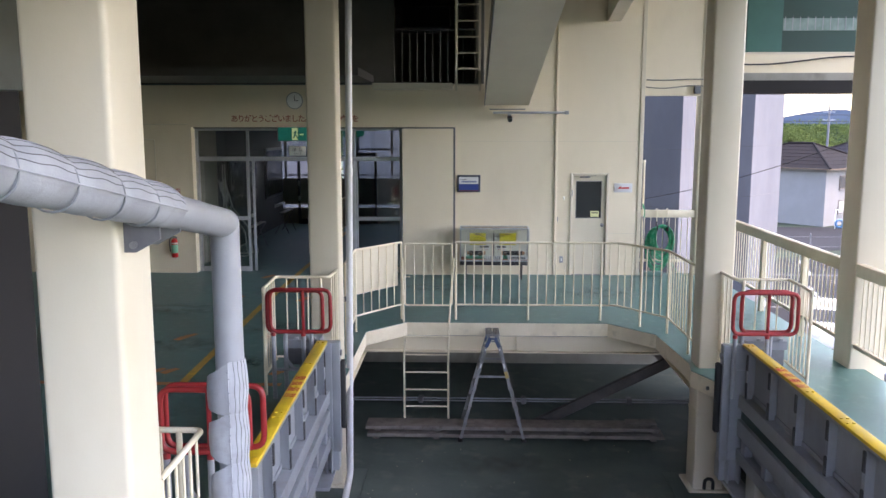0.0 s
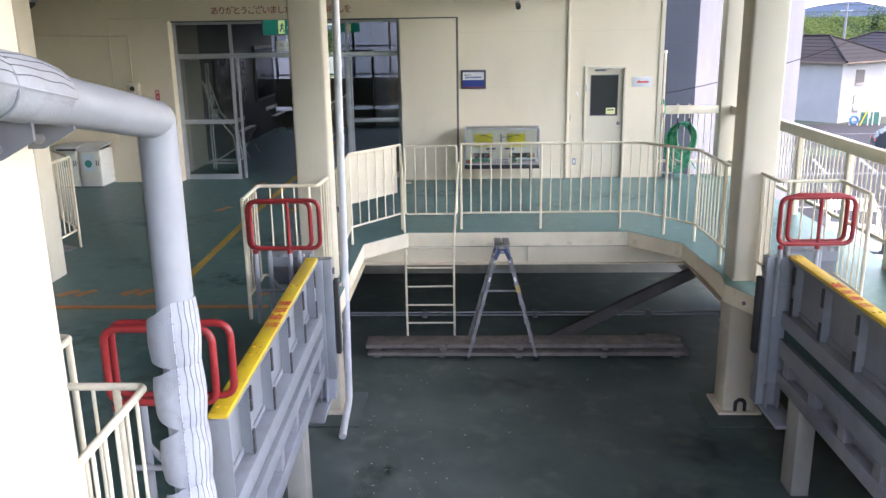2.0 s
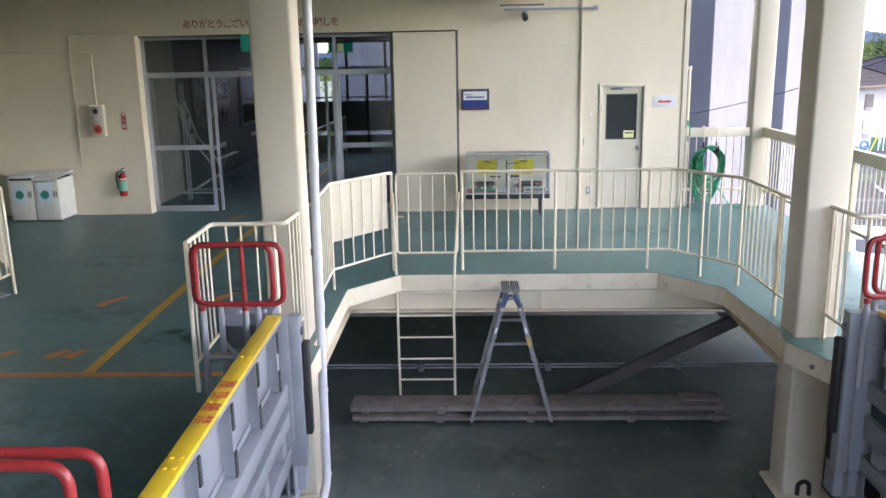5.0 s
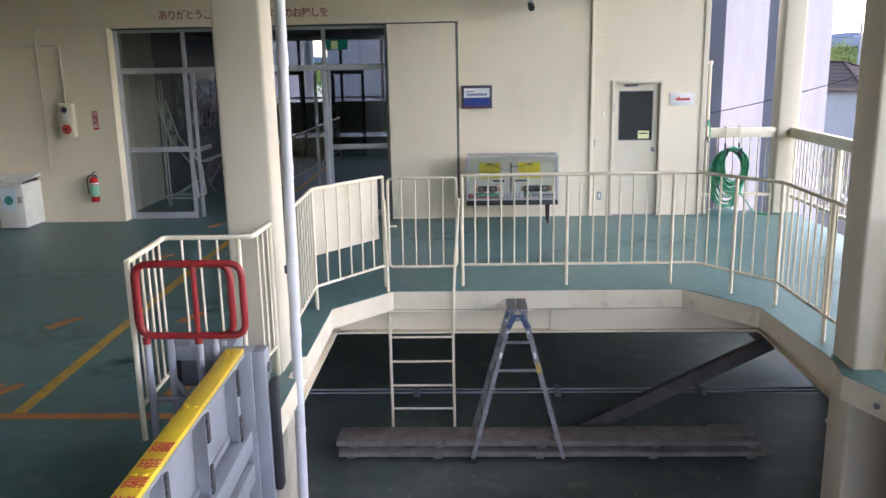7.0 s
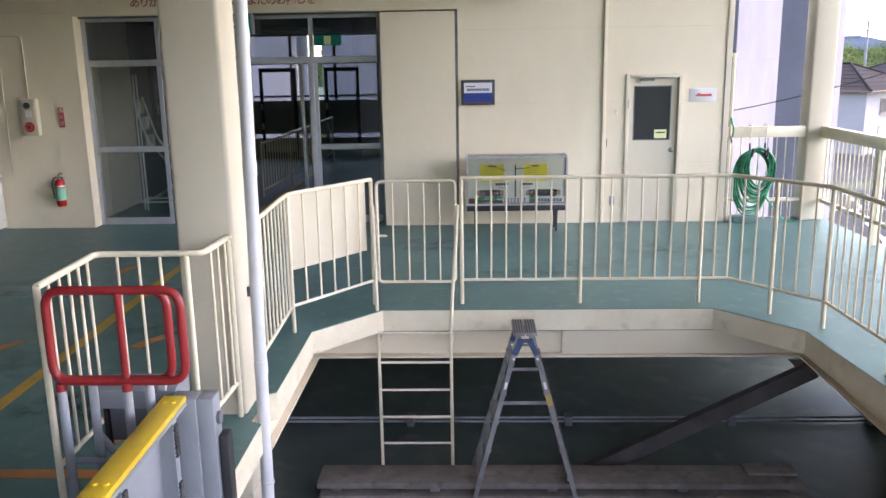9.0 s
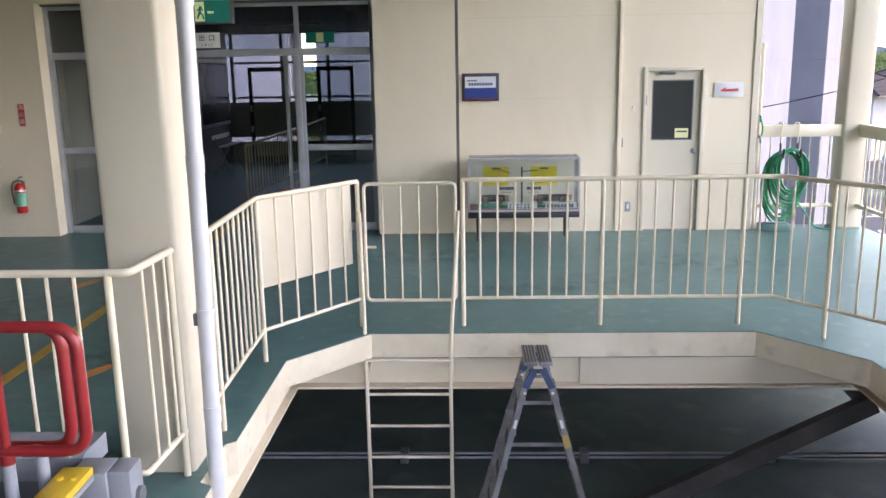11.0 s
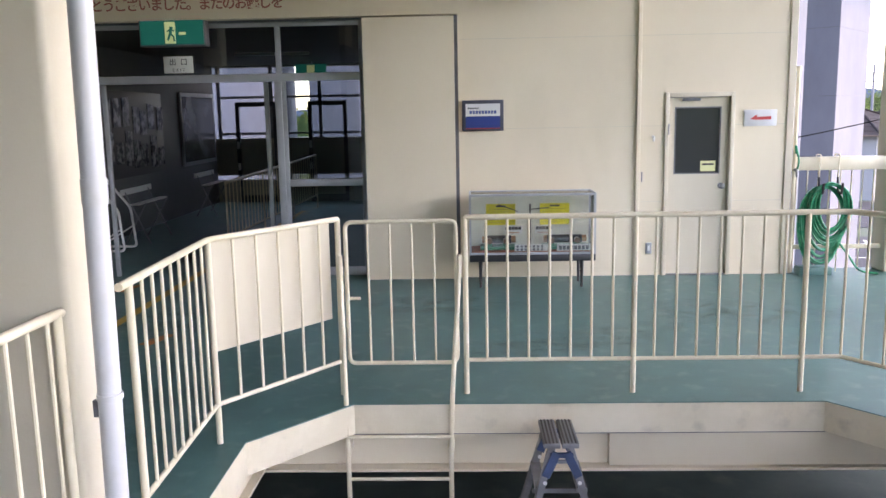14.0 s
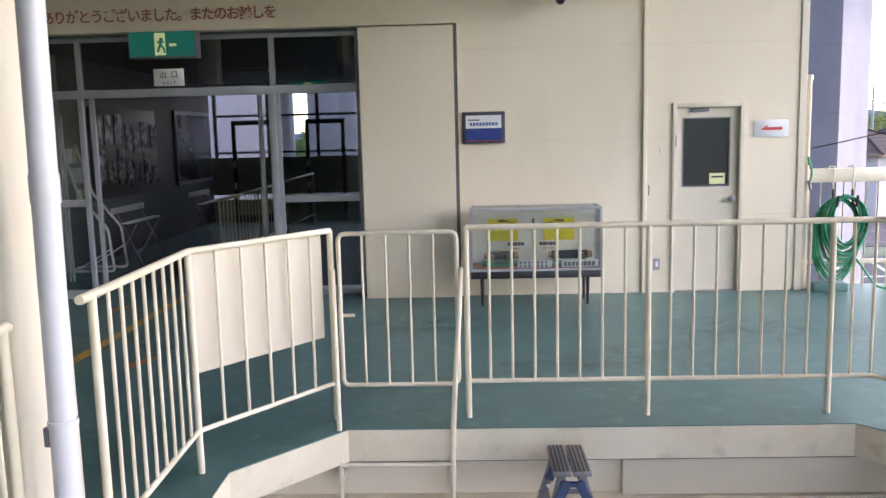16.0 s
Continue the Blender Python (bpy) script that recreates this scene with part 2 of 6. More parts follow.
def pipe(points, r, sides=12, closed=False, bm=None, caps=True):
    """A round tube swept along points; r may be a number or one number a point."""
    bm = bm or bmesh.new()
    pts = [Vector(p) for p in points]
    n = len(pts)
    rs = r if isinstance(r, (list, tuple)) else [r] * n
    rings = []
    ref = None
    for i, p in enumerate(pts):
        a = pts[i - 1] if (i or closed) else pts[0] * 2 - pts[1]
        b = pts[(i + 1) % n] if (i < n - 1 or closed) else pts[-1] * 2 - pts[-2]
        d = ((p - a).normalized() + (b - p).normalized())
        d = d.normalized() if d.length > 1e-6 else (b - p).normalized()
        if ref is None:
            ref = d.orthogonal().normalized()
        ref = (ref - d * ref.dot(d)).normalized()
        w = d.cross(ref)
        rings.append([bm.verts.new(p + (ref * math.cos(k * math.tau / sides) + w * math.sin(k * math.tau / sides)) * rs[i]) for k in range(sides)])
    for i in range(n if closed else n - 1):
        A, B = rings[i], rings[(i + 1) % n]
        off = 0
        if closed and i == n - 1:
            off = min(range(sides), key=lambda o: sum((A[k].co - B[(k + o) % sides].co).length for k in range(sides)))
        for k in range(sides):
            bm.faces.new((A[k], A[(k + 1) % sides], B[(k + 1 + off) % sides], B[(k + off) % sides]))
    if caps and not closed:
        bm.faces.new(rings[0][::-1])
        bm.faces.new(rings[-1])
    return bm


def disc(c, r, h, axis="z", sides=20, bm=None):
    c = Vector(c)
    d = {"x": Vector((h, 0, 0)), "y": Vector((0, h, 0)), "z": Vector((0, 0, h))}[axis]
    return pipe([c, c + d], r, sides, bm=bm)


def lettering(name, words, size, m, material, parent=None, label="", depth=0.002, spread=1.0, squeeze=1.0, bold=0.0):
    """Words in the built-in font, as a thin mesh at the pose m."""
    cu = bpy.data.curves.new(name, "FONT")
    cu.body, cu.size, cu.extrude, cu.align_x, cu.align_y, cu.space_character = words, size, depth, "CENTER", "CENTER", spread
    cu.offset = bold
    tmp = new(name + "_curve", cu)
    me = bpy.data.meshes.new_from_object(tmp.evaluated_get(bpy.context.evaluated_depsgraph_get()))
    bpy.data.objects.remove(tmp)
    bpy.data.curves.remove(cu)
    me.materials.clear()
    me.materials.append(material)
    me.transform(m @ Matrix.Diagonal((squeeze, 1, 1, 1)))
    if parent:
        me.transform(Matrix.Translation(-base_of(parent)))
    ob = new(name, me)
    ob.parent = parent
    return tagged(ob, label)


FACING = pose(0, 0, 0, 90, 0, 0)   # lies in a wall that faces -y


def on_wall(x, y, z):
    return Matrix.Translation((x, y, z)) @ FACING


# ---- large structure ----
LOW = -1.65
G_BASE = -4.8
EDGE = [(-1.33, 9.30), (-1.335, 10.22), (-1.41, 10.26), (-1.41, 10.72), (-1.355, 10.76), (-1.36, 12.11), (-0.80, 12.75), (2.31, 12.75), (2.90, 12.06), (2.99, 10.60), (2.93, 10.28), (3.15, 9.70), (3.32, 9.25)]
deck_outline = [(-9.0, 26.0), (-9.0, -1.0), (-1.62, -1.0), (-1.62, 9.30), *EDGE, (3.32, -1.0), (5.12, -1.0), (5.12, 17.30), (3.55, 17.30), (3.55, 17.2), (-0.9, 17.2), (-0.9, 26.0)]
structure("floor", prism(deck_outline, -0.006, 0.0), GREEN, "green painted platform deck with worn patches", "floor")
structure("slab_edge", prism([(x, y) for x, y in [(-9.0, 25.9), (-9.0, -1.0), (-1.64, -1.0), (-1.64, 9.32)] + [(x, y) for x, y in EDGE] + [(3.34, 9.2), (3.34, -1.0), (5.11, -1.0), (5.11, 17.28), (3.56, 17.28), (3.56, 17.18), (-0.92, 17.18), (-0.92, 25.9)]], -0.21, -0.008), KERB, "chipped cream deck edge over the pit", "slab edge")
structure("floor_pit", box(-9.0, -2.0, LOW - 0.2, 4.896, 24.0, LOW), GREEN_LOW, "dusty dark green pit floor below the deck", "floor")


def wall_piece(x0, z0, x1, z1, y0=17.0, y1=17.2, bm=None):
    return box(x0, y0, z0, x1, y1, z1, bm=bm)


TOP = 7.6
MOUTH = 3.9
# Dark colour stands in for shade up here; on the ceilings it cuts bounce.
UPPER_DARK = mat("darkened_upper_parts", (0.10, 0.095, 0.085), (0.07, 0.066, 0.06), 0.7, scale=1.2, bump=0.05)
bm = wall_piece(-0.125, 0, 2.23, 3.60)
wall_piece(2.96, 0, 3.62, 3.60, bm=bm)
wall_piece(2.23, 2.055, 2.96, 3.60, bm=bm)
wall_piece(-0.125, 3.60, 3.62, 3.858, bm=bm)
wall_piece(0.445, 3.858, 3.62, TOP - 0.004, bm=bm)
structure("wall_north", bm, CREAM, "cream painted panel wall beside the exit", "wall")
structure("wall_north_bay", box(-1.19, 16.93, 0, -0.165, 17.35, 2.975), CREAM, "cream boxed wall panel beside the glass doors", "wall")
structure("wall_north_west", wall_piece(-9.0, 0, -5.50, 3.60), CREAM, "cream painted wall beside the glass entrance", "wall")
structure("wall_north_band", wall_piece(-9.0, 3.60, -0.125, 3.85), CREAM, "cream painted band along the top of the wall", "wall")
bm = wall_piece(-5.50, 3.0, -0.125, 3.60)
structure("wall_north_entrance", bm, CREAM, "cream painted wall over the glass entrance", "wall")
structure("wall_reveal", box(-5.58, 17.2, 0, -5.50, 17.34, 3.0), CREAM, "cream reveal of the glass entrance", "wall")
structure("joint_strip", box(-0.165, 17.03, 0.0, -0.125, 17.2, 2.99), GREY_DARK, "dark gap beside the boxed panel", "trim")
structure("lintel_shadow_gap", box(-5.5, 17.16, 2.975, -0.165, 17.36, 3.0), GREY_DARK, "dark strip above the glass doors", "trim")
bm = box(1.882, 16.962, 0, 1.928, 17.0, TOP - 0.004, 0.008)
structure("wall_pilaster_strip", bm, CREAM, "cream cover strip over a wall joint", "trim")
bm = box(3.56, 16.98, 0, 3.64, 17.21, TOP, 0.006)
structure("wall_corner_trim", bm, CREAM_COL, "cream corner trim", "trim")
for x0, x1, z in ((-0.12, 1.88, 1.72), (1.935, 2.2, 1.72), (2.985, 3.56, 1.72), (-0.12, 1.88, 2.72), (1.935, 3.56, 2.72), (1.935, 2.2, 0.86), (2.985, 3.56, 0.86)):
    structure("panel_joint", box(x0, 16.996, z - 0.003, x1, 17.0, z + 0.003), CREAM_COL, "thin joint between cream wall panels", "trim")

# upper storey, dark opening over the entrance
structure("upper_floor", box(-9.0, 17.2, 3.62, 0.42, 24.0, 3.84), CREAM, "upper landing slab", "floor")
bm = box(-9.0, 23.8, 3.84, 0.44, 24.0, 6.296)
box(0.27, 17.2, 3.86, 0.44, 23.8, 6.296, bm=bm)
structure("wall_upper_room", bm, UNDER, "dark wall of the upper landing", "wall")
# Upper wall carries its shade in the dark colour.
structure("wall_upper_left", box(-9.0, 17.02, 3.862, -1.35, 17.2, 6.296), UPPER_DARK, "upper wall over the entrance, its shade put into the colour", "wall")
# Beam added out of view to shade the upper left wall.
structure("track_shade_beam", box(0.25, 4.504, 5.3, 0.44, 15.0, 6.296), CREAM, "unseen cream beam added to shade the upper left wall", "beam")
# Slab added to shade the wall above the doors.
structure("upper_shade_slab", box(-9.0, 14.6, 3.88, -1.76, 16.96, 4.02), UPPER_DARK, "slab added to shade the entrance wall, its own shade in the colour", "floor")
structure("ledge_strip", box(-9.0, 16.97, 3.84, -1.35, 17.0, 3.858), GREY_DARK, "thin dark ledge over the entrance wall", "trim")
# Unseen roofs, sized to keep direct sun off the deck and limit sky light.
structure("ceiling", box(-9.0, 1.3, 6.3, 0.6, 24.0, 6.5), UPPER_DARK, "unseen roof over the waiting side, dark to cut bounced light", "ceiling")
structure("ceiling_high", box(0.6, 1.3, 7.6, 10.4, 24.0, 7.8), UPPER_DARK, "unseen roof over the track, drawn out to keep the sun off", "ceiling")
structure("wall_roof_step", box(0.45, 1.3, 6.504, 0.6, 24.0, 7.8), CREAM, "unseen cream upstand between the two added roofs", "wall")
# Out of view; the dull grey keeps its bounced light low.
structure("wall_west", box(-9.2, -1.0, LOW, -9.0, 26.0, 6.3), UNDER, "unseen side wall, dull grey to cut bounced light", "wall")
structure("wall_pit_back", box(-9.0, 16.2, LOW, 4.896, 16.4, -0.214), UNDER, "dark wall at the back of the undercroft", "wall")
# Gap between these two walls is placed to let side light in.
structure("wall_pit_east", box(4.9, -1.0, G_BASE, 5.09, 14.7, -0.214), CREAM, "cream outer wall below the deck", "wall")
structure("wall_pit_east_back", box(4.9, 15.9, G_BASE, 5.09, 17.27, -0.214), CREAM, "cream outer wall below the deck", "wall")
structure("spandrel_beam_north", box(3.64, 17.02, 3.62, 4.86, 17.2, TOP), CREAM, "cream upper wall over the corner", "wall")

structure("beam_north_east", box(4.86, 17.47, 4.09, 9.5, 17.65, 4.46), CREAM, "cream beam over the open corner", "beam")
structure("beam_web_north_east", box(4.86, 17.40, 3.935, 9.5, 17.70, 4.086), UNDER, "dull taupe band below the corner beam", "beam")
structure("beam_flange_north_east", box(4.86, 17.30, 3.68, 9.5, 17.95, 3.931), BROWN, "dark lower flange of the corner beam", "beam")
# Unseen fascias and canopy, added to limit sky light entering from the front.
structure("wall_light_block_front", box(-9.0, 4.3, MOUTH, 5.3, 4.5, 6.296), UNDER, "unseen grey fascia added to limit light through the mouth", "wall")
structure("wall_light_block_canopy", box(-9.0, 1.3, 4.0, 5.3, 1.5, 6.296), UNDER, "unseen grey canopy edge added to hold back front light", "wall")
structure("wall_light_block_upper", box(0.604, 4.3, 6.3, 10.4, 4.5, 7.596), UNDER, "unseen grey fascia added to limit light through the mouth", "wall")
# Front run of both walls is added, unseen, to block light from the left.
structure("wall_dark_panel", box(-3.2, -7.0, 0.0, -3.05, 6.1, 3.62), BROWN, "dark brown panel wall, its unseen front run added to block sky light", "wall")
structure("wall_dark_panel_top", box(-3.2, -7.0, 3.62, -3.05, 6.1, 6.296), CREAM, "cream wall over the dark panels, its unseen front run added", "wall")
# Unseen wall and beam, added to keep light off the left side.
structure("wall_light_block_west", box(-9.0, 3.2, 0.0, -3.2, 3.4, 6.3), UNDER, "unseen grey wall added to keep front light off the left", "wall")
structure("beam_light_block_west", box(-9.0, 4.65, 3.2, -2.0, 4.85, 6.296), UNDER, "unseen grey beam added to shade the upper left wall", "beam")
rb = extrude_profile([(16.99, 5.06), (16.99, 5.50), (5.1, 7.59), (4.504, 7.59), (4.504, 7.25)], "x", 2.86, 3.12)
structure("roof_rib", rb, CREAM_COL, "cream inclined roof rib meeting the wall", "beam")
# Eave beams added out of view to darken the upper wall.
structure("eave_light_block", box(5.39, 13.0, 6.0, 5.55, 17.0, 7.596), CREAM, "unseen cream beam added to limit light over the open side", "beam")
structure("eave_light_block_deep", box(5.39, 1.504, 5.2, 5.55, 12.996, 7.596), CREAM, "unseen deep cream beam added to darken the upper wall", "beam")
# Unseen wall, added to cut front light on the right.
structure("wall_light_block_east", box(3.45, 4.3, 0.0, 4.9, 4.5, MOUTH - 0.004), UNDER, "unseen grey wall added beside the mouth to cut front light", "wall")
# Walls added to stop sky light from reaching under the deck.
structure("wall_pit_block_west", box(-2.3, -2.0, LOW, -2.15, 16.0, -0.21), UNDER, "side wall added under the deck to keep light out", "wall")
structure("wall_pit_block_front", box(-2.15, -2.0, LOW, 4.1, -1.8, 1.2), UNDER, "unseen concrete wall added to keep low sky light off the pit", "wall")
structure("wall_pit_block_right", box(4.1, -2.0, LOW, 4.25, 9.6, -0.21), UNDER, "side wall added under the deck to keep light out", "wall")

# room behind the glass doors, its dimness put into wall and ceiling colours
# One wall in two colours: lit cream near the glass, shaded grey behind.
structure("wall_hall_west_front", box(-5.9, 17.36, 0, -5.7, 19.3, 3.02), mat("hall_wall_lit_end", (0.62, 0.56, 0.46), (0.54, 0.49, 0.41), 0.6, scale=1.5), "cream hall wall beside the glass, the lit end", "wall")
structure("wall_hall_west", box(-5.9, 19.304, 0, -5.7, 26.0, 3.02), mat("hall_wall_shaded", (0.12, 0.12, 0.128), (0.09, 0.09, 0.097), 0.6, scale=1.5), "hall wall with boards, its shade put into a grey colour", "wall")
structure("wall_hall_east", box(-1.1, 17.36, 0, -0.95, 26.0, 3.2), DARK, "hall wall, the dim hall's shade put into its colour", "wall")
structure("ceiling_hall", box(-5.9, 17.2, 3.02, -0.95, 26.2, 3.2), DARK, "hall ceiling, the dim hall's shade put into its colour", "ceiling")
bm = box(-5.7, 26.0, 0, -1.1, 26.15, 0.49)
box(-5.7, 26.0, 0.60, -1.1, 26.15, 1.42, bm=bm)
box(-5.7, 26.0, 2.98, -1.1, 26.15, 3.1, bm=bm)
structure("wall_hall_far", bm, mat("hall_parapet", (0.36, 0.34, 0.28), (0.3, 0.28, 0.23), 0.6, scale=1.5), "parapet wall under the hall's far windows", "wall")


# ---- columns ----
def column(x, y, z0, z1, w=0.44, label="cream painted square steel column", name="column"):
    c = thing(name, (x + w / 2, y + w / 2, z0), label, "column")
    part("shaft", box(x, y, z0, x + w, y + w, z1, 0.028, seg=4), CREAM_COL, c)
    return c


cl = column(-1.84, 10.37, LOW, 6.3, w=0.37, label="cream square steel column with a downpipe beside it")
cr = column(3.05, 10.37, LOW, 7.6, w=0.38, label="cream square steel column standing in the pit")
column(-1.75, 3.73, LOW, 6.3, w=0.378, label="cream square steel column carrying the guide bar")
column(-5.155, 10.40, 0, 6.3, w=0.37, label="cream square steel column on the green deck")
column(4.92, 10.40, G_BASE, 7.2, w=0.46, label="cream square steel column at the parapet")
column(4.74, 17.0, 0, 7.6, w=0.32, label="cream square steel corner column")
for c, x, w in ((cl, -1.84, 0.37), (cr, 3.05, 0.38)):
    part("base_plate", box(x - 0.06, 10.31, LOW, x + w + 0.06, 10.84, LOW + 0.05, 0.008), CREAM_COL, c)
    part("concrete_pad", box(x - 0.25, 10.02, LOW, x + w + 0.25, 10.95, LOW + 0.02, 0.004), GREEN_LOW, c, "dusty concrete pad")
    part("collar", box(x - 0.004, 10.366, -0.62, x + w + 0.004, 10.366 + w + 0.008, -0.585), CREAM_COL, c)


# ---- edge beams under the deck ----
# Thin dark strip stands in for the shadow under the kerb's overhang.
structure("kerb_shadow_line", box(-0.9, 12.753, -0.217, 2.40, 12.86, -0.211), GREY_DARK, "dark strip standing in for the shadow line below the deck edge", "trim")
b = thing("edge_beam", (0.7, 12.85, -0.48), "cream painted steel edge beam below the deck", "beam")
part("web", box(-1.9, 12.86, -0.47, 3.6, 12.88, -0.21), CREAM, b)
part("cover_plate", box(0.91, 12.80, -0.466, 3.4, 12.858, -0.225, 0.003), CREAM, b, "cream plate standing proud")
part("flange", box(-1.9, 12.77, -0.492, 3.6, 12.95, -0.474), CREAM, b)
for x, sgn in ((-1.50, -1), (3.20, 1)):
    bb = thing("side_beam", (x, 11.5, -0.48), "cream painted steel beam along the pit side", "beam")
    part("web", box(x - 0.01, 10.82, -0.46, x + 0.01, 12.76, -0.212), CREAM, bb)
    part("flange", box(x - 0.07, 10.82, -0.48, x + 0.07, 12.76, -0.462), CREAM, bb)


# ---- railings ----
R_RAIL, R_POST, R_BAR = 0.019, 0.019, 0.0095
bar_mesh = mesh_of("baluster", pipe([(0, 0, 0.24), (0, 0, 1.225)], R_BAR, 8), CREAM_RAIL, True)
post_mesh = mesh_of("post", pipe([(0, 0, 0.0), (0, 0, 1.225)], R_POST, 10), CREAM_RAIL, True)


def railing(points, label, posts, step=0.1425, radius=0.05, spaces=(), corners=()):
    """A tube railing 1.2 m high over a plan line, with posts at given points of it; spaces counts the gaps of each leg, corners names vertices that carry a bar."""
    t = thing("railing", (*points[0], 0), label, "railing")
    part("top_rail", pipe(rounded([(x, y, 1.225) for x, y in points], radius), R_RAIL, 10), CREAM_RAIL, t)
    part("bottom_rail", pipe(rounded([(x, y, 0.24) for x, y in points], 0.02), R_RAIL * 0.8, 8), CREAM_RAIL, t)
    for x, y in posts:
        shared("post", post_mesh, (x, y, 0), t)
    for i, ((x0, y0), (x1, y1)) in enumerate(zip(points, points[1:])):
        n = spaces[i] if spaces else max(1, round(math.hypot(x1 - x0, y1 - y0) / step))
        for k in range(1, n):
            x, y = x0 + (x1 - x0) * k / n, y0 + (y1 - y0) * k / n
            if min(math.hypot(x - px, y - py) for px, py in posts) > 0.06:
                shared("baluster", bar_mesh, (x, y, 0), t)
    for i in corners:
        shared("baluster", bar_mesh, (*points[i], 0), t)
    return t


railing([(-0.045, 12.95), (2.22, 12.95), (2.48, 12.95), (3.07, 12.14), (3.09, 10.84)], "cream tube railing with thin bars round the pit edge",
        [(-0.045, 12.95), (1.09, 12.95), (2.22, 12.95), (2.76, 12.56), (3.07, 12.14), (3.09, 11.04)], spaces=(16, 2, 7, 10), corners=(2,))
lr = railing([(-1.47, 10.80), (-1.51, 12.10), (-0.90, 12.95)], "cream tube railing with a blank panel tied to it", [(-1.47, 10.9), (-1.51, 12.10), (-0.90, 12.95)], spaces=(10, 6))
d = Vector((0.62, 0.85, 0)).normalized()
n_ = Vector((d.y, -d.x, 0)) * 0.02
p0, p1 = Vector((-1.50, 12.13, 0.875)) - n_ * 1.6, Vector((-0.93, 12.915, 0.875)) - n_ * 1.6
part("back_panel", beam(p0, p1, 0.006, 0.66), CREAM_COL, lr, "blank cream board")
railing([(-2.13, 9.17), (-2.16, 9.90), (-1.52, 9.90), (-1.50, 10.40)], "cream tube railing beside the docking guide", [(-2.13, 9.17), (-1.62, 9.90), (-1.50, 10.34)], step=0.125)
railing([(3.90, 9.17), (3.93, 9.90), (3.30, 9.90), (3.28, 10.40)], "cream tube railing beside the docking guide", [(3.90, 9.17), (3.40, 9.90), (3.29, 10.34)], step=0.125)
railing([(-2.3, 4.86), (-1.42, 4.86), (-1.41, 4.16)], "cream tube railing beside the guide bar", [(-2.1, 4.86), (-1.56, 4.86), (-1.41, 4.16)], step=0.125)
railing([(-2.06, 5.1), (-2.07, 5.49), (-2.45, 5.52)], "cream tube railing behind the guard frame", [(-2.06, 5.1), (-2.08, 5.47), (-2.43, 5.52)], step=0.125)
railing([(-5.22, 10.95), (-5.25, 12.12), (-5.95, 12.95)], "cream tube railing behind the column", [(-5.22, 10.98), (-5.22, 12.06), (-5.93, 12.93)], step=0.125)

# gate over the fixed ladder
g = thing("ladder_gate", (-0.47, 12.95, 0.2), "cream tube gate at the head of the ladder", "gate")
part("gate_frame", pipe(rounded([(-0.845, 12.93, 0.23), (-0.845, 12.93, 1.205), (-0.105, 12.93, 1.205), (-0.105, 12.93, 0.23)], 0.05, closed=True), 0.015, 10, closed=True), CREAM_RAIL, g)
short_bar = mesh_of("gate_bar", pipe([(0, 0, 0.24), (0, 0, 1.20)], 0.008, 8), CREAM_RAIL, True)
for i in range(1, 5):
    shared("gate_bar", short_bar, (-0.845 + 0.74 * i / 5, 12.93, 0), g)
part("latch", pipe([(-0.84, 12.95, 0.68), (-0.76, 12.95, 0.68)], 0.012, 8), CREAM_RAIL, g)

# fixed ladder into the pit
lad = thing("fixed_ladder", (-0.5, 12.72, LOW), "cream tube ladder fixed to the deck edge", "ladder")
for s, xo in ((-0.845, -0.04), (-0.155, 0.075)):
    part("stile", pipe(rounded([(s, 12.70, LOW), (s, 12.70, -0.1), (s + xo * 0.8, 12.88, 0.70), (s + xo, 12.92, 0.98)], 0.5), 0.0165, 10), CREAM_RAIL, lad)
rung = mesh_of("rung", pipe([(-0.845, 0, 0), (-0.155, 0, 0)], 0.013, 8), CREAM_RAIL, True)
for z in (LOW + 0.03, -1.345, -1.07, -0.79, -0.51, -0.215):
    shared("rung", rung, (0, 12.70, z), lad)
for s in (-0.845, -0.155):
    part("bracket", box(s - 0.02, 12.70, -0.34, s + 0.02, 12.84, -0.28, 0.004), CREAM_RAIL, lad)


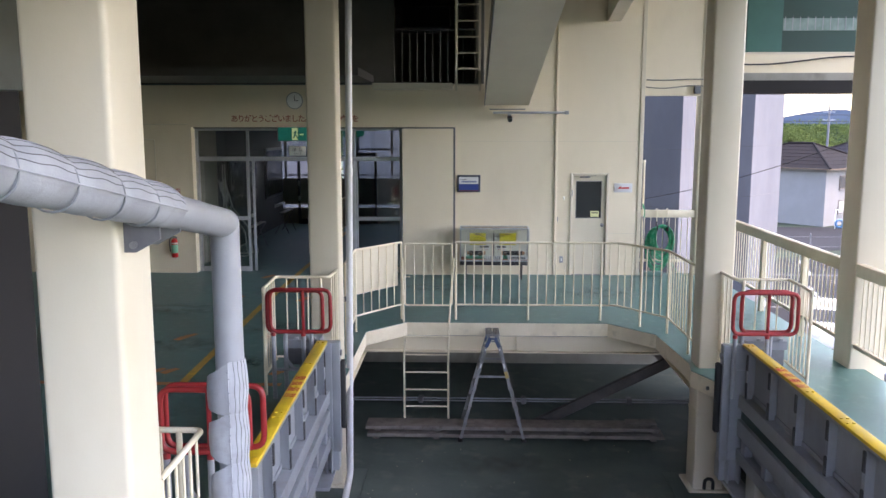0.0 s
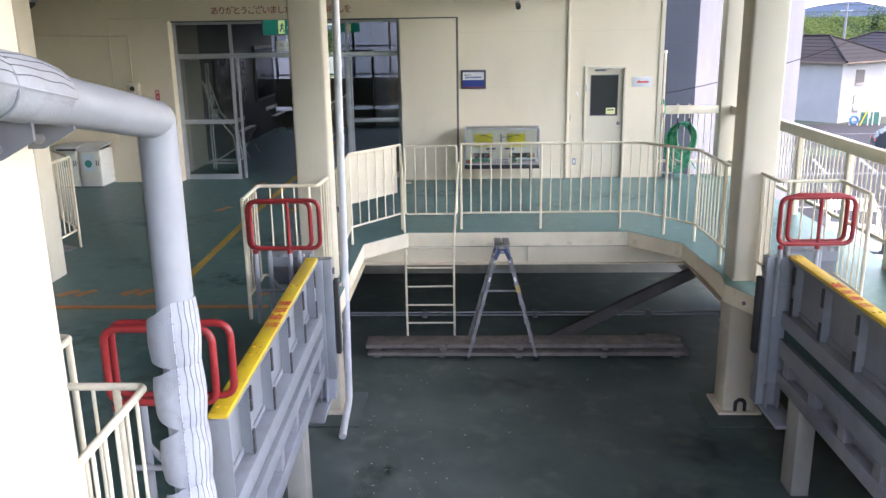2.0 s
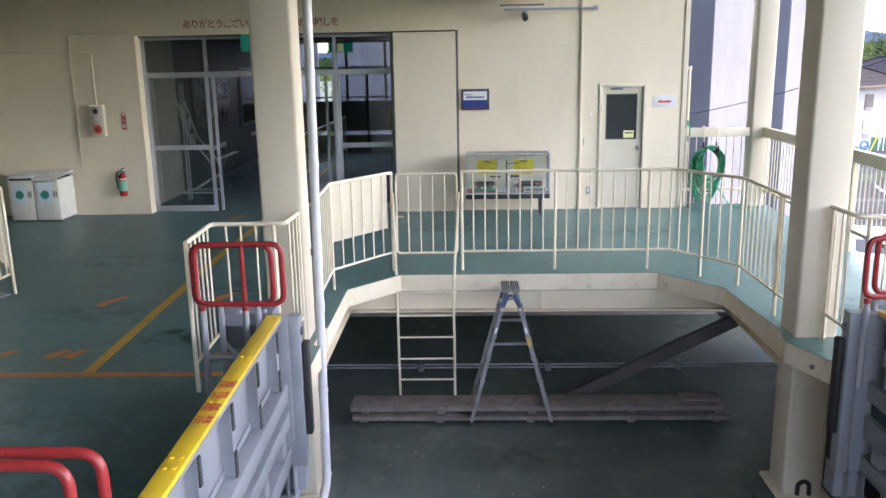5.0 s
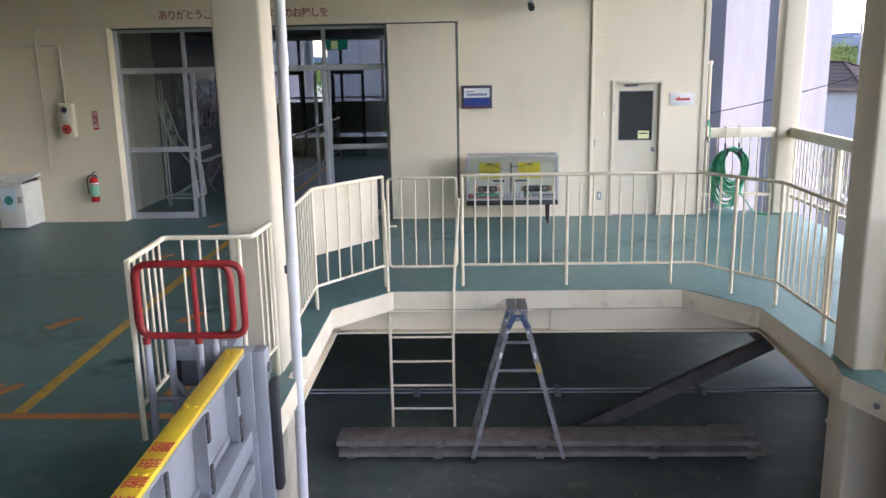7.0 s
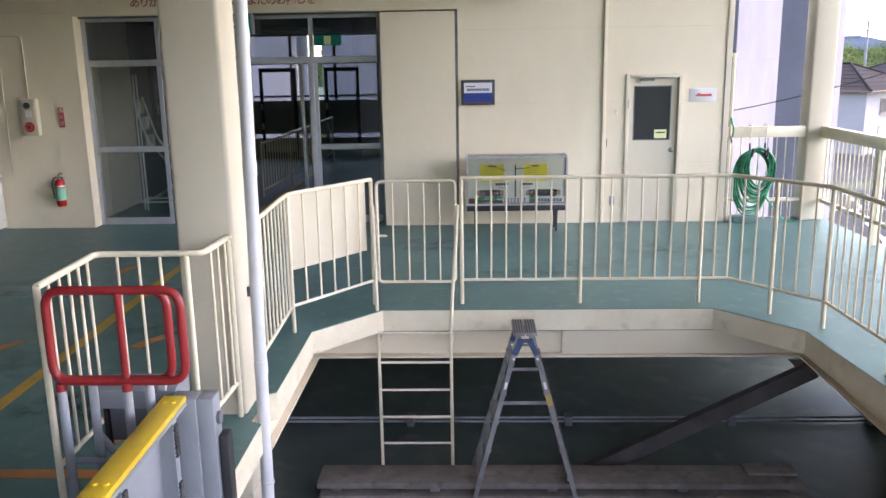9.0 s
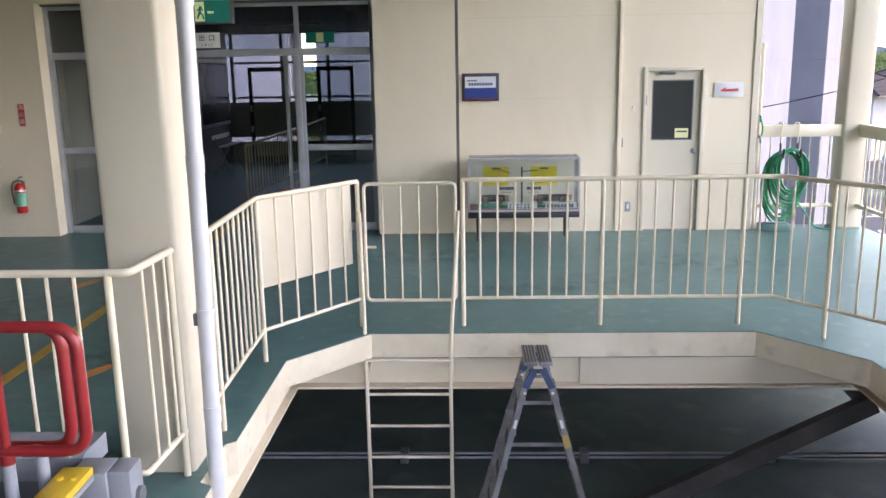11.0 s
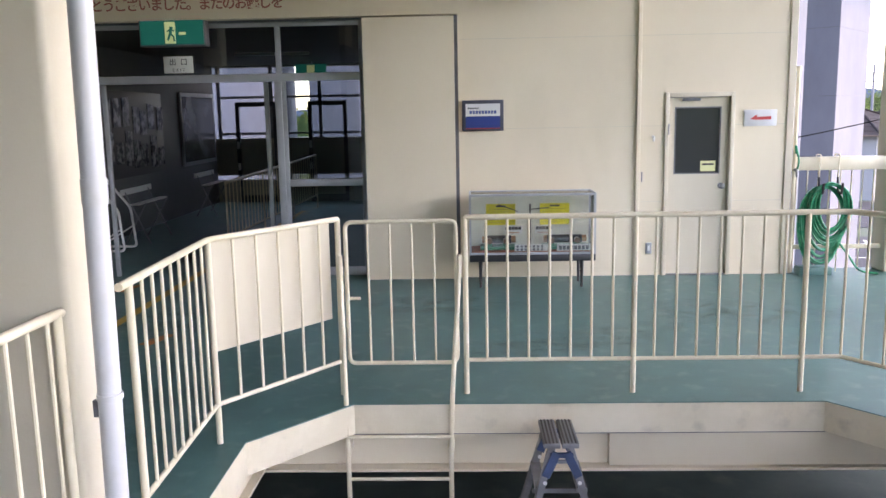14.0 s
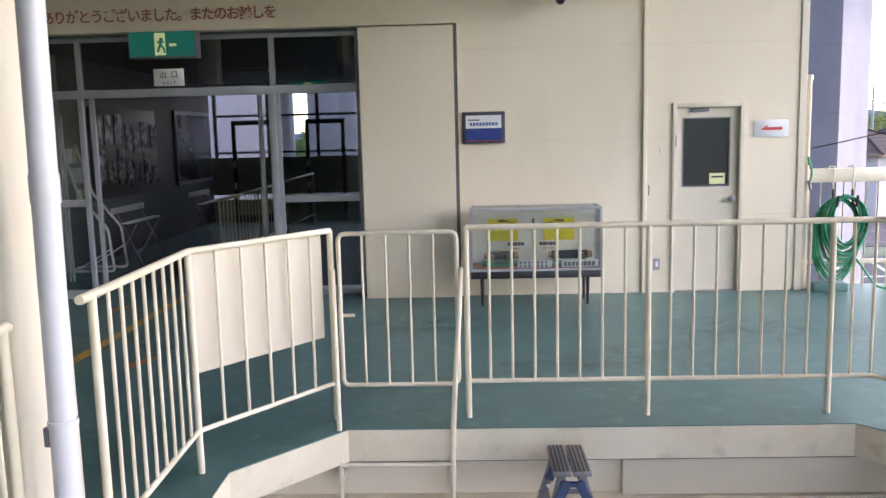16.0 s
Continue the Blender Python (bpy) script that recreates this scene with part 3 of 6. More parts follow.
# ---- docking guides ----
STRIP = mat("worn_rubber_strip", (0.075, 0.075, 0.08), (0.03, 0.03, 0.033), 0.7, scale=25, bump=0.1)
def guide(sx, x_in, label, lean, levels, end, legs):
    """A steel guide wall with a yellow top; sx is +1 where its inner face looks to +x. lean: how far it turns off the track per metre; end: reach of the end post."""
    g = thing("docking_guide", (x_in, 7.4, LOW), label, "guide wall", "docking guides")
    y0, y1 = 5.77, 9.20
    slot_hi, slot_lo, hole_hi, hole_lo, foot = levels
    X = lambda d: x_in - sx * d          # d: metres behind the inner face

    def put(name, bm, m, parent, lab="", smooth=True):
        for v in bm.verts:
            v.co.x += lean * (v.co.y - y1)
        return part(name, bm, m, parent, lab, smooth)

    def bx(name, d0, ya, za, d1, yb, zb, m, bev=0.004, lab=""):
        a, b = sorted((X(d0), X(d1)))
        return put(name, box(a, ya, za, b, yb, zb, bev), m, g, lab)
    cap = bx("top_cap", 0.0, y0, 0.60, 0.118, y1, 0.632, YELLOW, 0.006, "yellow painted top flange with bolt heads")
    for y in (y0 + 0.10, y0 + 0.95, y0 + 1.06, y0 + 1.75, y0 + 2.5, y1 - 0.1):
        for d in (0.035, 0.085):
            put("bolt_head", disc((X(d), y, 0.63), 0.014, 0.011, sides=10), YELLOW, cap)
    bx("back_plate", 0.10, y0, 0.052, 0.115, y1, 0.598, GREY)
    bx("cap_lip", 0.002, y0, 0.575, 0.012, y1, 0.598, GREY, 0)
    bx("end_plate", -0.012, y0 - 0.014, foot, 0.118, y0 - 0.002, 0.598, GREY, 0.003)
    bx("fillet", 0.086, y0 + 0.02, 0.052, 0.098, y1 - 0.02, 0.10, GREY, 0.003)
    for y in (6.36, 7.02, 7.70, 8.38, 9.04):
        bx("rib", 0.028, y - 0.006, 0.052, 0.099, y + 0.006, 0.598, GREY, 0)
        bx("rib_flange", 0.016, y - 0.028, 0.052, 0.027, y + 0.028, 0.598, GREY, 0.002)
        for zc in (0.46, 0.145):
            k = 7
            teeth = [(0.0 if j % 2 else 0.013, zc - 0.085 + 0.17 * j / (2 * k)) for j in range(k * 2 + 1)]
            prof = [(y - 0.018 - a, z) for a, z in teeth] + [(y + 0.012, zc + 0.085), (y + 0.012, zc - 0.085)]
            a, b = sorted((X(0.002), X(0.0155)))
            put("rubber_strip", extrude_profile(prof, "x", a, b), STRIP, g, "black notched rubber strip", smooth=False)
    bx("mid_rail_upper", -0.012, y0, slot_hi, 0.11, y1, 0.05, GREY)
    bx("slot_strip", 0.03, y0 + 0.016, slot_lo + 0.002, 0.09, y1, slot_hi - 0.002, SLOT_GREEN, 0.0, "dark green strip in the slot")
    bx("mid_rail_lower", -0.012, y0, hole_hi, 0.11, y1, slot_lo, GREY)
    yc = y0 + 0.016
    while yc < y1:
        bx("lattice_post", 0.0, yc, hole_lo + 0.002, 0.085, min(yc + 0.13, y1), hole_hi - 0.002, GREY)
        yc += 0.63
    bx("lattice_plate", 0.088, y0 + 0.016, hole_lo + 0.002, 0.10, y1, hole_hi - 0.002, GREY, 0.0)
    bx("bottom_rail", -0.01, y0, foot, 0.11, y1, hole_lo, GREY)
    bx("end_post", -end, y1 + 0.004, foot, 0.10, y1 + 0.14, 0.60, GREY)
    tall = bx("end_post", -end - 0.09, y1 + 0.02, foot - 0.03, -end + 0.004, y1 + 0.15, 0.60, GREY, 0.012)
    put("pivot_bolt", disc((X(-end - 0.09), y1 + 0.085, 0.47), 0.035, sx * 0.018, "x", 14), GREY_DARK, tall)
    bx("bumper", -end - 0.145, y1 + 0.05, -0.42, -end - 0.092, y1 + 0.15, 0.38, BLACK, 0.014, "black rubber bumper")
    bx("bracket_plate", -end, y1 - 0.35, foot - 0.34, 0.13, y1 + 0.42, foot - 0.30, GREY)
    bx("bracket_block", -end - 0.05, y1 + 0.12, foot - 0.298, 0.10, y1 + 0.30, foot - 0.034, GREY, 0.006)
    for d in (-end + 0.02, 0.04):
        bx("bracket_web", d, y1 + 0.02, foot - 0.298, d + 0.014, y1 + 0.34, foot - 0.002, GREY, 0.003)
        for z in (0.08, 0.2):
            put("bolt", disc((X(d), y1 + 0.24, foot - z), 0.018, sx * 0.014, "x", 10), GREY_DARK, g)
    for y in legs:
        bx("leg", 0.01, y - 0.14, LOW, 0.18, y + 0.14, foot - 0.002, LEG_SHADED, 0.006, "cream steel leg, dulled in colour for its shade")
    for i, ch in enumerate("腰掛厳禁"):
        y = (7.79 if sx > 0 else 8.2) - 0.17 * i
        xc = X(0.06) + lean * (y - y1)
        lettering("character", ch, 0.115, Matrix.Translation((xc, y, 0.6335)) @ pose(0, 0, 0, 0, 0, -90 if sx > 0 else 90), RED_INK, g, depth=0.0008)
    return g


INK = plain("black_ink", (0.03, 0.03, 0.035), 0.6)
RED_INK = plain("red_ink", (0.55, 0.05, 0.05), 0.5)
SLOT_GREEN = mat("slot_green", (0.014, 0.05, 0.045), (0.008, 0.03, 0.028), 0.6, scale=4)
# Leg cream is dulled to beige, putting the shade under the guides into it.
LEG_SHADED = mat("shaded_cream_leg", (0.36, 0.345, 0.31), (0.29, 0.28, 0.25), 0.6, scale=3, streak=0.5)
guide(1, -1.428, "grey steel docking guide wall with a yellow top", -0.0235, (-0.10, -0.185, -0.32, -0.50, -0.66), 0.04, (6.1, 8.1))
guide(-1, 3.185, "grey steel docking guide wall with a yellow top, in shade", 0.0, (-0.10, -0.235, -0.42, -0.58, -0.72), 0.10, (6.1, 8.75))


def red_frame(x0, x1, y, z0, z1, label, rear_in=0.0, rear_out=0.0, drop=0.0):
    """Two rounded tube loops, one behind the other, on tube legs."""
    t = thing("safety_barrier", ((x0 + x1) / 2, y, 0), label, "guard frame", "red guard frames")
    for yy, s, e, dz in ((y, x0, x1, 0.0), (y + 0.10, x0 + rear_in, x1 + rear_out, -drop)):
        part("loop", pipe(rounded([(s, yy, z0 + dz), (s, yy, z1 + dz), (e, yy, z1 + dz), (e, yy, z0 + dz)], 0.09, closed=True), 0.022, 12, closed=True), RED, t)
    xm = (x0 + x1) / 2 + 0.03
    part("mid_bar", pipe([(xm, y, z0), (xm, y, z1)], 0.018, 10), RED, t)
    for x, yy in ((x0 + 0.03, y), (xm, y)):
        part("collar", pipe([(x, yy, z0 - 0.05), (x, yy, z0 - 0.01)], 0.0265, 12), RED, t)
    for x, yy in ((x0 + 0.03, y), (xm, y), (x0 + 0.14, y + 0.10), (xm + 0.07, y + 0.10)):
        part("leg", pipe([(x, yy, 0.0), (x, yy, z0 - 0.015)], 0.024, 10), GREY_LIGHT, t, "pale grey tube leg")
    part("cross_bar", pipe([(x0 + 0.03, y + 0.02, 0.33), (xm, y + 0.02, 0.33)], 0.018, 8), GREY_LIGHT, t)
    part("cross_bar", pipe(rounded([(x0 + 0.14, y + 0.12, 0.42), (x0 + 0.22, y + 0.13, 0.30), (xm + 0.05, y + 0.13, 0.30)], 0.06), 0.02, 8), GREY_LIGHT, t)
    return t


red_frame(-2.03, -1.362, 9.05, 0.77, 1.24, "red tube guard frame on pale grey legs", -0.055, -0.105, 0.03)
red_frame(-1.98, -1.36, 5.66, 0.76, 1.21, "red tube guard frame on pale grey legs", 0.0, 0.075)
red_frame(3.07, 3.77, 9.20, 0.74, 1.20, "red tube guard frame on pale grey legs", 0.12, -0.03)
for x0, x1, y in ((-1.95, -1.55, 9.36), (3.30, 3.75, 9.46)):
    cb = thing("control_box", ((x0 + x1) / 2, y, 0.28), "grey steel junction box behind the guard frame", "junction box")
    # Dark grey gives the body the shade of the recess below its cover.
    part("body", box(x0 + 0.03, y, 0.30, x1, y + 0.16, 0.52, 0.01), GREY_DARK, cb)
    part("cover", extrude_profile([(y - 0.03, 0.50), (y - 0.03, 0.60), (y, 0.615), (y + 0.19, 0.615), (y + 0.19, 0.522), (y - 0.012, 0.522), (y - 0.012, 0.50)], "x", x0 - 0.01, x1 + 0.015), GREY, cb)
    for x in (x0 + 0.12, x1 - 0.08):
        part("catch", box(x, y - 0.035, 0.60, x + 0.045, y - 0.005, 0.632, 0.004), GREY_LIGHT, cb)
    part("strap", box(x0 + 0.005, y - 0.02, 0.26, x0 + 0.028, y + 0.02, 0.50, 0.003), BLACK, cb, "black strap")
    part("stand", box(x0 + 0.15, y + 0.05, 0, x0 + 0.25, y + 0.11, 0.298), GREY, cb)


# ---- guide bar with old tyre treads ----
SL = -0.185
gb = thing("guide_bar", (-1.235, 4.85, LOW), "pale grey steel guide bar padded with painted tyre treads", "guide bar")
zb = 2.46
pts = rounded([(-1.235, 0.2, zb - SL * 4.65), (-1.235, 4.85, zb), (-1.235, 4.85, LOW)], 0.016, 3)
part("bar", pipe(pts, 0.0825, 24), GREY_LIGHT, gb)


GROOVE = mat("dark_groove", (0.13, 0.13, 0.14), (0.06, 0.06, 0.065), 0.8, scale=30, bump=0.0)


def tread(name_, centre, axis, face, length, r, seed, gb, side=1, taper=0.42, flare=0.045):
    """A cut tyre tread bent over the bar: grooved on one flank, its smooth sidewall tapered and flared on the other."""
    rnd = random.Random(seed)
    a = Vector(axis).normalized()
    f = Vector(face)
    f = (f - a * f.dot(a)).normalized()
    s = a.cross(f) * side
    nu, nv = 34, 12
    lo, shoulder, hi = radians(-112), radians(30), radians(122)
    skew = rnd.uniform(-0.05, 0.05)

    def at(th, v, lift=0.0):
        k = max(0.0, (th - shoulder) / (hi - shoulder))
        vv = 0.5 + (v - 0.5) * (1 - taper * k) + (0.24 * taper + skew * taper * 2) * k
        rr = r + 0.016 * math.sin(math.pi * v) * (0.6 + 0.4 * math.cos(th)) + flare * k + lift
        rr += 0.006 * math.exp(-((th - shoulder) / 0.12) ** 2)
        return Vector(centre) + a * ((vv - 0.5) * length) + (f * math.cos(th) + s * math.sin(th)) * rr

    bm = bmesh.new()
    rows = [[bm.verts.new(at(lo + (hi - lo) * i / nu, j / nv) + a * rnd.uniform(-0.003, 0.003)) for i in range(nu + 1)] for j in range(nv + 1)]
    for j in range(nv):
        for i in range(nu):
            bm.faces.new((rows[j][i], rows[j][i + 1], rows[j + 1][i + 1], rows[j + 1][i]))
    bmesh.ops.recalc_face_normals(bm, faces=bm.faces)
    bmesh.ops.solidify(bm, geom=bm.faces[:], thickness=0.012)
    t = part(name_, bm, TYRE, gb, "grey painted tyre tread")
    for gth in (-0.62, -0.36, -0.10, 0.17):
        part("groove", pipe([at(gth + 0.03 * math.sin(j * 0.9 + seed + gth * 5), j / 14, -0.0002) for j in range(15)], 0.0017, 5), GROOVE, t)
    part("shoulder_ridge", pipe([at(shoulder, j / 30, 0.001 + 0.0025 * (j % 2)) for j in range(31)], 0.004, 5), TYRE, t)
    if flare < 0.02:
        return t
    bm = bmesh.new()
    for j in range(26):
        if rnd.random() < 0.45:
            c_ = at(shoulder + rnd.uniform(-0.05, 0.03), (j + 0.5) / 26, 0.004)
            box(c_.x - 0.0022, c_.y - 0.0022, c_.z - 0.0022, c_.x + 0.0022, c_.y + 0.0022, c_.z + 0.0022, bm=bm)
    tagged(part("nicks", bm, GROOVE, t, smooth=False), "dark nicks along the shoulder", kind="stuff")
    return t


z = 1.66
k = 0
while z > LOW + 0.1:
    tread("tyre_tread", (-1.235, 4.85, z - 0.15), (0, 0, -1), (0.62, -0.78, 0), 0.315, 0.089, k, gb)
    z -= 0.30
    k += 1
for k2, y in enumerate((3.78, 3.46, 3.12, 2.76, 2.40, 2.04)):
    tread("tyre_tread", (-1.235, y, zb - SL * (4.85 - y) + 0.01), (0, -1, -SL), (0.85, 0, 0.35), 0.385, 0.090, 20 + k2, gb, -1, 0.06, 0.004)
    if not k2:
        continue
    yy = y + 0.17
    ring = [Vector((-1.235 + 0.0965 * math.cos(a_ * math.tau / 20), yy, zb - SL * (4.85 - yy) + 0.0965 * math.sin(a_ * math.tau / 20))) for a_ in range(20)]
    part("tie_wire", pipe(ring, 0.0045, 6, closed=True), GREY, gb)
for y in (3.80, 4.06):
    part("bracket", extrude_profile([(-1.375, 2.45), (-1.32, 2.45), (-1.21, 2.51), (-1.21, 2.60), (-1.375, 2.60)], "y", y, y + 0.014), GREY_DARK, gb, "dark grey bracket")
    part("bolt", disc((-1.325, y, 2.485), 0.016, -0.022, "y", 12), ALU, gb)
part("bracket_plate", box(-1.385, 3.77, 2.43, -1.376, 4.10, 2.70), GREY_DARK, gb)

# downpipe on the column
PX_, PY_ = -1.35, 10.36     # foot of the pipe at deck level; it leans a little towards the pit on its way up
dp = thing("downpipe", (PX_, PY_, LOW), "white plastic rainwater downpipe on the column", "downpipe")
pipe_x = lambda z: PX_ + 0.012 * z
part("pipe", pipe(rounded([(pipe_x(6.2), PY_, 6.2), (pipe_x(LOW), PY_, LOW + 0.20), (PX_ - 0.01, 9.70, LOW + 0.055)], 0.10), 0.042, 16), WHITE_PVC, dp)
for z in (3.3, 0.9, -0.5):
    part("clamp", disc((pipe_x(z), PY_, z), 0.047, 0.022), WHITE_PVC, dp)
part("clamp_tail", box(-1.404, PY_ - 0.01, 0.83, -1.376, PY_ + 0.015, 0.895, 0.003), GREY_DARK, dp, "dark worn clamp end")
for z in (2.42, 1.62, 0.3):
    part("socket", disc((pipe_x(z), PY_, z), 0.0455, 0.09), WHITE_PVC, dp)


# ---- entrance: glass doors in the wall ----
def bars_of_writing(name, x0, x1, z, h, n, y, material, parent, gap=0.25):
    """Unreadable characters as plain bars."""
    w = (x1 - x0) / n
    bm = bmesh.new()
    for i in range(n):
        box(x0 + w * i, y - 0.0015, z - h / 2, x0 + w * (i + 1 - gap), y, z + h / 2, bm=bm)
    return part(name, bm, material, parent, smooth=False)


WHITE = mat("white_board", (0.78, 0.78, 0.77), (0.72, 0.72, 0.71), 0.5, scale=6, bump=0.02)
FADED_RED = mat("faded_red_paint", (0.42, 0.10, 0.075), (0.36, 0.13, 0.10), 0.6, scale=14, bump=0.02, c=(0.5, 0.33, 0.25), spots=0.6)
GY = 17.25
ent = thing("entrance_screen", (-3.3, GY, 0), "grey aluminium glass entrance with sliding doors and transoms", "glass door")
tagged(ent, kind="structure")


def fr(name, x0, z0, x1, z1, d=0.07, y=GY):
    return part(name, box(x0, y - d / 2, z0, x1, y + d / 2, z1, 0.004), ALU_FRAME, ent)


fr("jamb", -5.50, 0, -5.44, 2.975)
fr("jamb", -1.27, 0, -1.20, 2.975)
fr("head", -5.44, 2.93, -1.27, 2.975)
fr("transom", -5.44, 2.31, -1.27, 2.40)
fr("mullion", -4.44, 2.40, -4.385, 2.93)
fr("mullion", -2.24, 2.40, -2.18, 2.93)
fr("mullion", -2.27, 0, -2.19, 2.31)
for x0, x1 in ((-5.44, -4.40), (-2.19, -1.27)):
    leaf = part("fixed_leaf", box(x0, GY - 0.02, 1.08, x1, GY + 0.02, 1.16, 0.003), ALU_FRAME, ent)
    part("bottom_rail", box(x0, GY - 0.02, 0.0, x1, GY + 0.02, 0.10, 0.003), ALU_FRAME, leaf)
    part("stile", box(x1 - 0.06 if x0 < -4 else x0, GY - 0.021, 0.1, x1 if x0 < -4 else x0 + 0.05, GY + 0.021, 2.31, 0.003), ALU_FRAME, leaf)
    for z0, z1 in ((0.10, 1.08), (1.16, 2.31)):
        part("pane", box(x0 + 0.02, GY - 0.004, z0, x1 - 0.02, GY + 0.004, z1), GLASS, leaf, smooth=False).visible_shadow = False
for x in (-4.36, -2.42):
    sl = part("sliding_leaf", box(x, GY + 0.06, 0.0, x + 0.05, GY + 0.10, 2.31, 0.003), ALU_FRAME, ent)
part("pane", box(-5.36, GY + 0.078, 0.1, -4.36, GY + 0.084, 2.28), GLASS_CASE, ent, smooth=False).visible_shadow = False
for x0, x1 in ((-5.44, -4.44), (-4.385, -2.24), (-2.18, -1.27)):
    part("transom_pane", box(x0, GY - 0.004, 2.40, x1, GY + 0.004, 2.93), GLASS, ent, smooth=False).visible_shadow = False

# red thanks over the doors
th = thing("wall_lettering", (-3.37, 16.99, 3.1), "faded red painted Japanese thanks over the glass doors", "lettering")
words = "ありがとうございました。またのお越しを"
for i, ch in enumerate(words):
    lettering("character", ch, 0.152, on_wall(-4.60 + 2.46 * i / (len(words) - 1), 16.996, 3.165), FADED_RED, th, bold=0.0025)
ex = thing("exit_sign", (-3.37, 17.1, 2.71), "dimly lit green emergency exit sign with a running figure", "exit sign")
part("housing", box(-3.74, 17.02, 2.715, -2.98, 17.17, 3.02, 0.008), GREY_DARK, ex)
EXIT_GREEN = plain("exit_green", (0.0, 0.085, 0.07), 0.35, emit=0.06)
EXIT_WHITE = plain("exit_pale", (0.55, 0.66, 0.36), 0.4, emit=0.03)
face = part("face", box(-3.72, 17.012, 2.735, -3.0, 17.019, 3.0), EXIT_GREEN, ex, "green face", smooth=False)
part("pictogram_panel", box(-3.44, 17.008, 2.745, -3.32, 17.0115, 2.985), EXIT_WHITE, face, smooth=False)
part("runner", pipe([(-3.36, 17.006, 2.93), (-3.375, 17.006, 2.86), (-3.41, 17.006, 2.78)], [0.02, 0.016, 0.012], 8), EXIT_GREEN, face)
part("runner_leg", pipe([(-3.375, 17.006, 2.86), (-3.34, 17.006, 2.82), (-3.33, 17.006, 2.77)], 0.011, 8), EXIT_GREEN, face)
part("runner_arm", pipe([(-3.41, 17.006, 2.88), (-3.37, 17.006, 2.905), (-3.33, 17.006, 2.88)], 0.009, 8), EXIT_GREEN, face)
part("wording", box(-3.28, 17.008, 2.84, -3.20, 17.0115, 2.87), EXIT_WHITE, face, smooth=False)
es = thing("exit_plate", (-3.37, 17.19, 2.42), "white exit plate with black characters", "sign")
part("plate", box(-3.545, 17.19, 2.425, -3.20, 17.20, 2.615, 0.003), WHITE, es)
lettering("characters", "出 口", 0.085, on_wall(-3.37, 17.187, 2.545), INK, es, spread=1.25)
lettering("small_word", "E X I T", 0.045, on_wall(-3.37, 17.187, 2.458), INK, es, spread=1.1)

# ---- things on the wall ----
sg = thing("company_board", (0.15, 16.98, 1.70), "blue and white framed notice board on the cream wall", "sign")
part("frame", box(-0.085, 16.965, 1.70, 0.385, 16.998, 2.045, 0.006), plain("dark_slate_frame", (0.05, 0.055, 0.08), 0.4), sg)
part("white_field", box(-0.045, 16.960, 1.865, 0.345, 16.9645, 2.005), WHITE, sg, "white printed field", smooth=False)
part("blue_field", box(-0.045, 16.960, 1.735, 0.345, 16.9645, 1.864), plain("deep_blue", (0.02, 0.05, 0.24), 0.35), sg, "deep blue field", smooth=False)
part("stripe", box(-0.045, 16.960, 1.722, 0.345, 16.9645, 1.734), plain("dull_red", (0.3, 0.04, 0.05), 0.4), sg, smooth=False)
bars_of_writing("writing", -0.02, 0.11, 1.955, 0.016, 5, 16.959, INK, sg)
bars_of_writing("writing", 0.0, 0.31, 1.91, 0.034, 9, 16.959, plain("blue_ink", (0.05, 0.09, 0.3), 0.5), sg)

ar = thing("arrow_sign", (3.27, 16.99, 1.70), "pale plate with a red arrow", "sign")
part("plate", box(3.083, 16.984, 1.698, 3.45, 16.998, 1.881, 0.003), mat("pale_grey_plate", (0.66, 0.66, 0.68), (0.6, 0.6, 0.62), 0.4, scale=6), ar)
part("arrow", extrude_profile([(3.15, 1.775), (3.23, 1.83), (3.225, 1.80), (3.385, 1.805), (3.385, 1.77), (3.22, 1.768)], "y", 16.981, 16.9835), RED_INK, ar, "red arrow", smooth=False)

door = thing("door_1", (2.56, 17.02, 0), "closed cream steel door with a dark window", "door", kind="structure")
fbm = box(2.205, 16.975, 0, 2.25, 17.1, 2.085, 0.003)
box(2.935, 16.975, 0, 2.98, 17.1, 2.085, 0.003, bm=fbm)
box(2.25, 16.975, 2.035, 2.935, 17.1, 2.085, 0.003, bm=fbm)
part("door_frame", fbm, CREAM_COL, door)
lbm = box(2.255, 17.035, 0.01, 2.335, 17.075, 2.03)
box(2.835, 17.035, 0.01, 2.93, 17.075, 2.03, bm=lbm)
box(2.335, 17.035, 0.01, 2.835, 17.075, 1.178, bm=lbm)
box(2.335, 17.035, 1.915, 2.835, 17.075, 2.03, bm=lbm)
leaf = part("leaf", lbm, CREAM_COL, door, smooth=False)
wbm = box(2.325, 17.03, 1.168, 2.845, 17.034, 1.182)
box(2.325, 17.03, 1.911, 2.845, 17.034, 1.925, bm=wbm)
box(2.325, 17.03, 1.182, 2.339, 17.034, 1.911, bm=wbm)
box(2.831, 17.03, 1.182, 2.845, 17.034, 1.911, bm=wbm)
part("window_bead", wbm, GREY_DARK, leaf, smooth=False)
part("window_pane", box(2.335, 17.05, 1.178, 2.835, 17.056, 1.915), GLASS_DARK, leaf, "dark wired glass pane", smooth=False)
part("sticker", box(2.63, 17.046, 1.195, 2.80, 17.0495, 1.315), plain("pale_yellow", (0.75, 0.74, 0.4), 0.5), leaf, "pale yellow notice", smooth=False)
part("sticker_text", box(2.65, 17.044, 1.265, 2.78, 17.0455, 1.285), INK, leaf, smooth=False)
part("knob", pipe([(2.862, 17.034, 1.03), (2.862, 17.0, 1.03), (2.862, 16.985, 1.03), (2.862, 16.965, 1.03), (2.862, 16.955, 1.03)], [0.018, 0.014, 0.03, 0.032, 0.018], 16), ALU, leaf, "polished round knob")
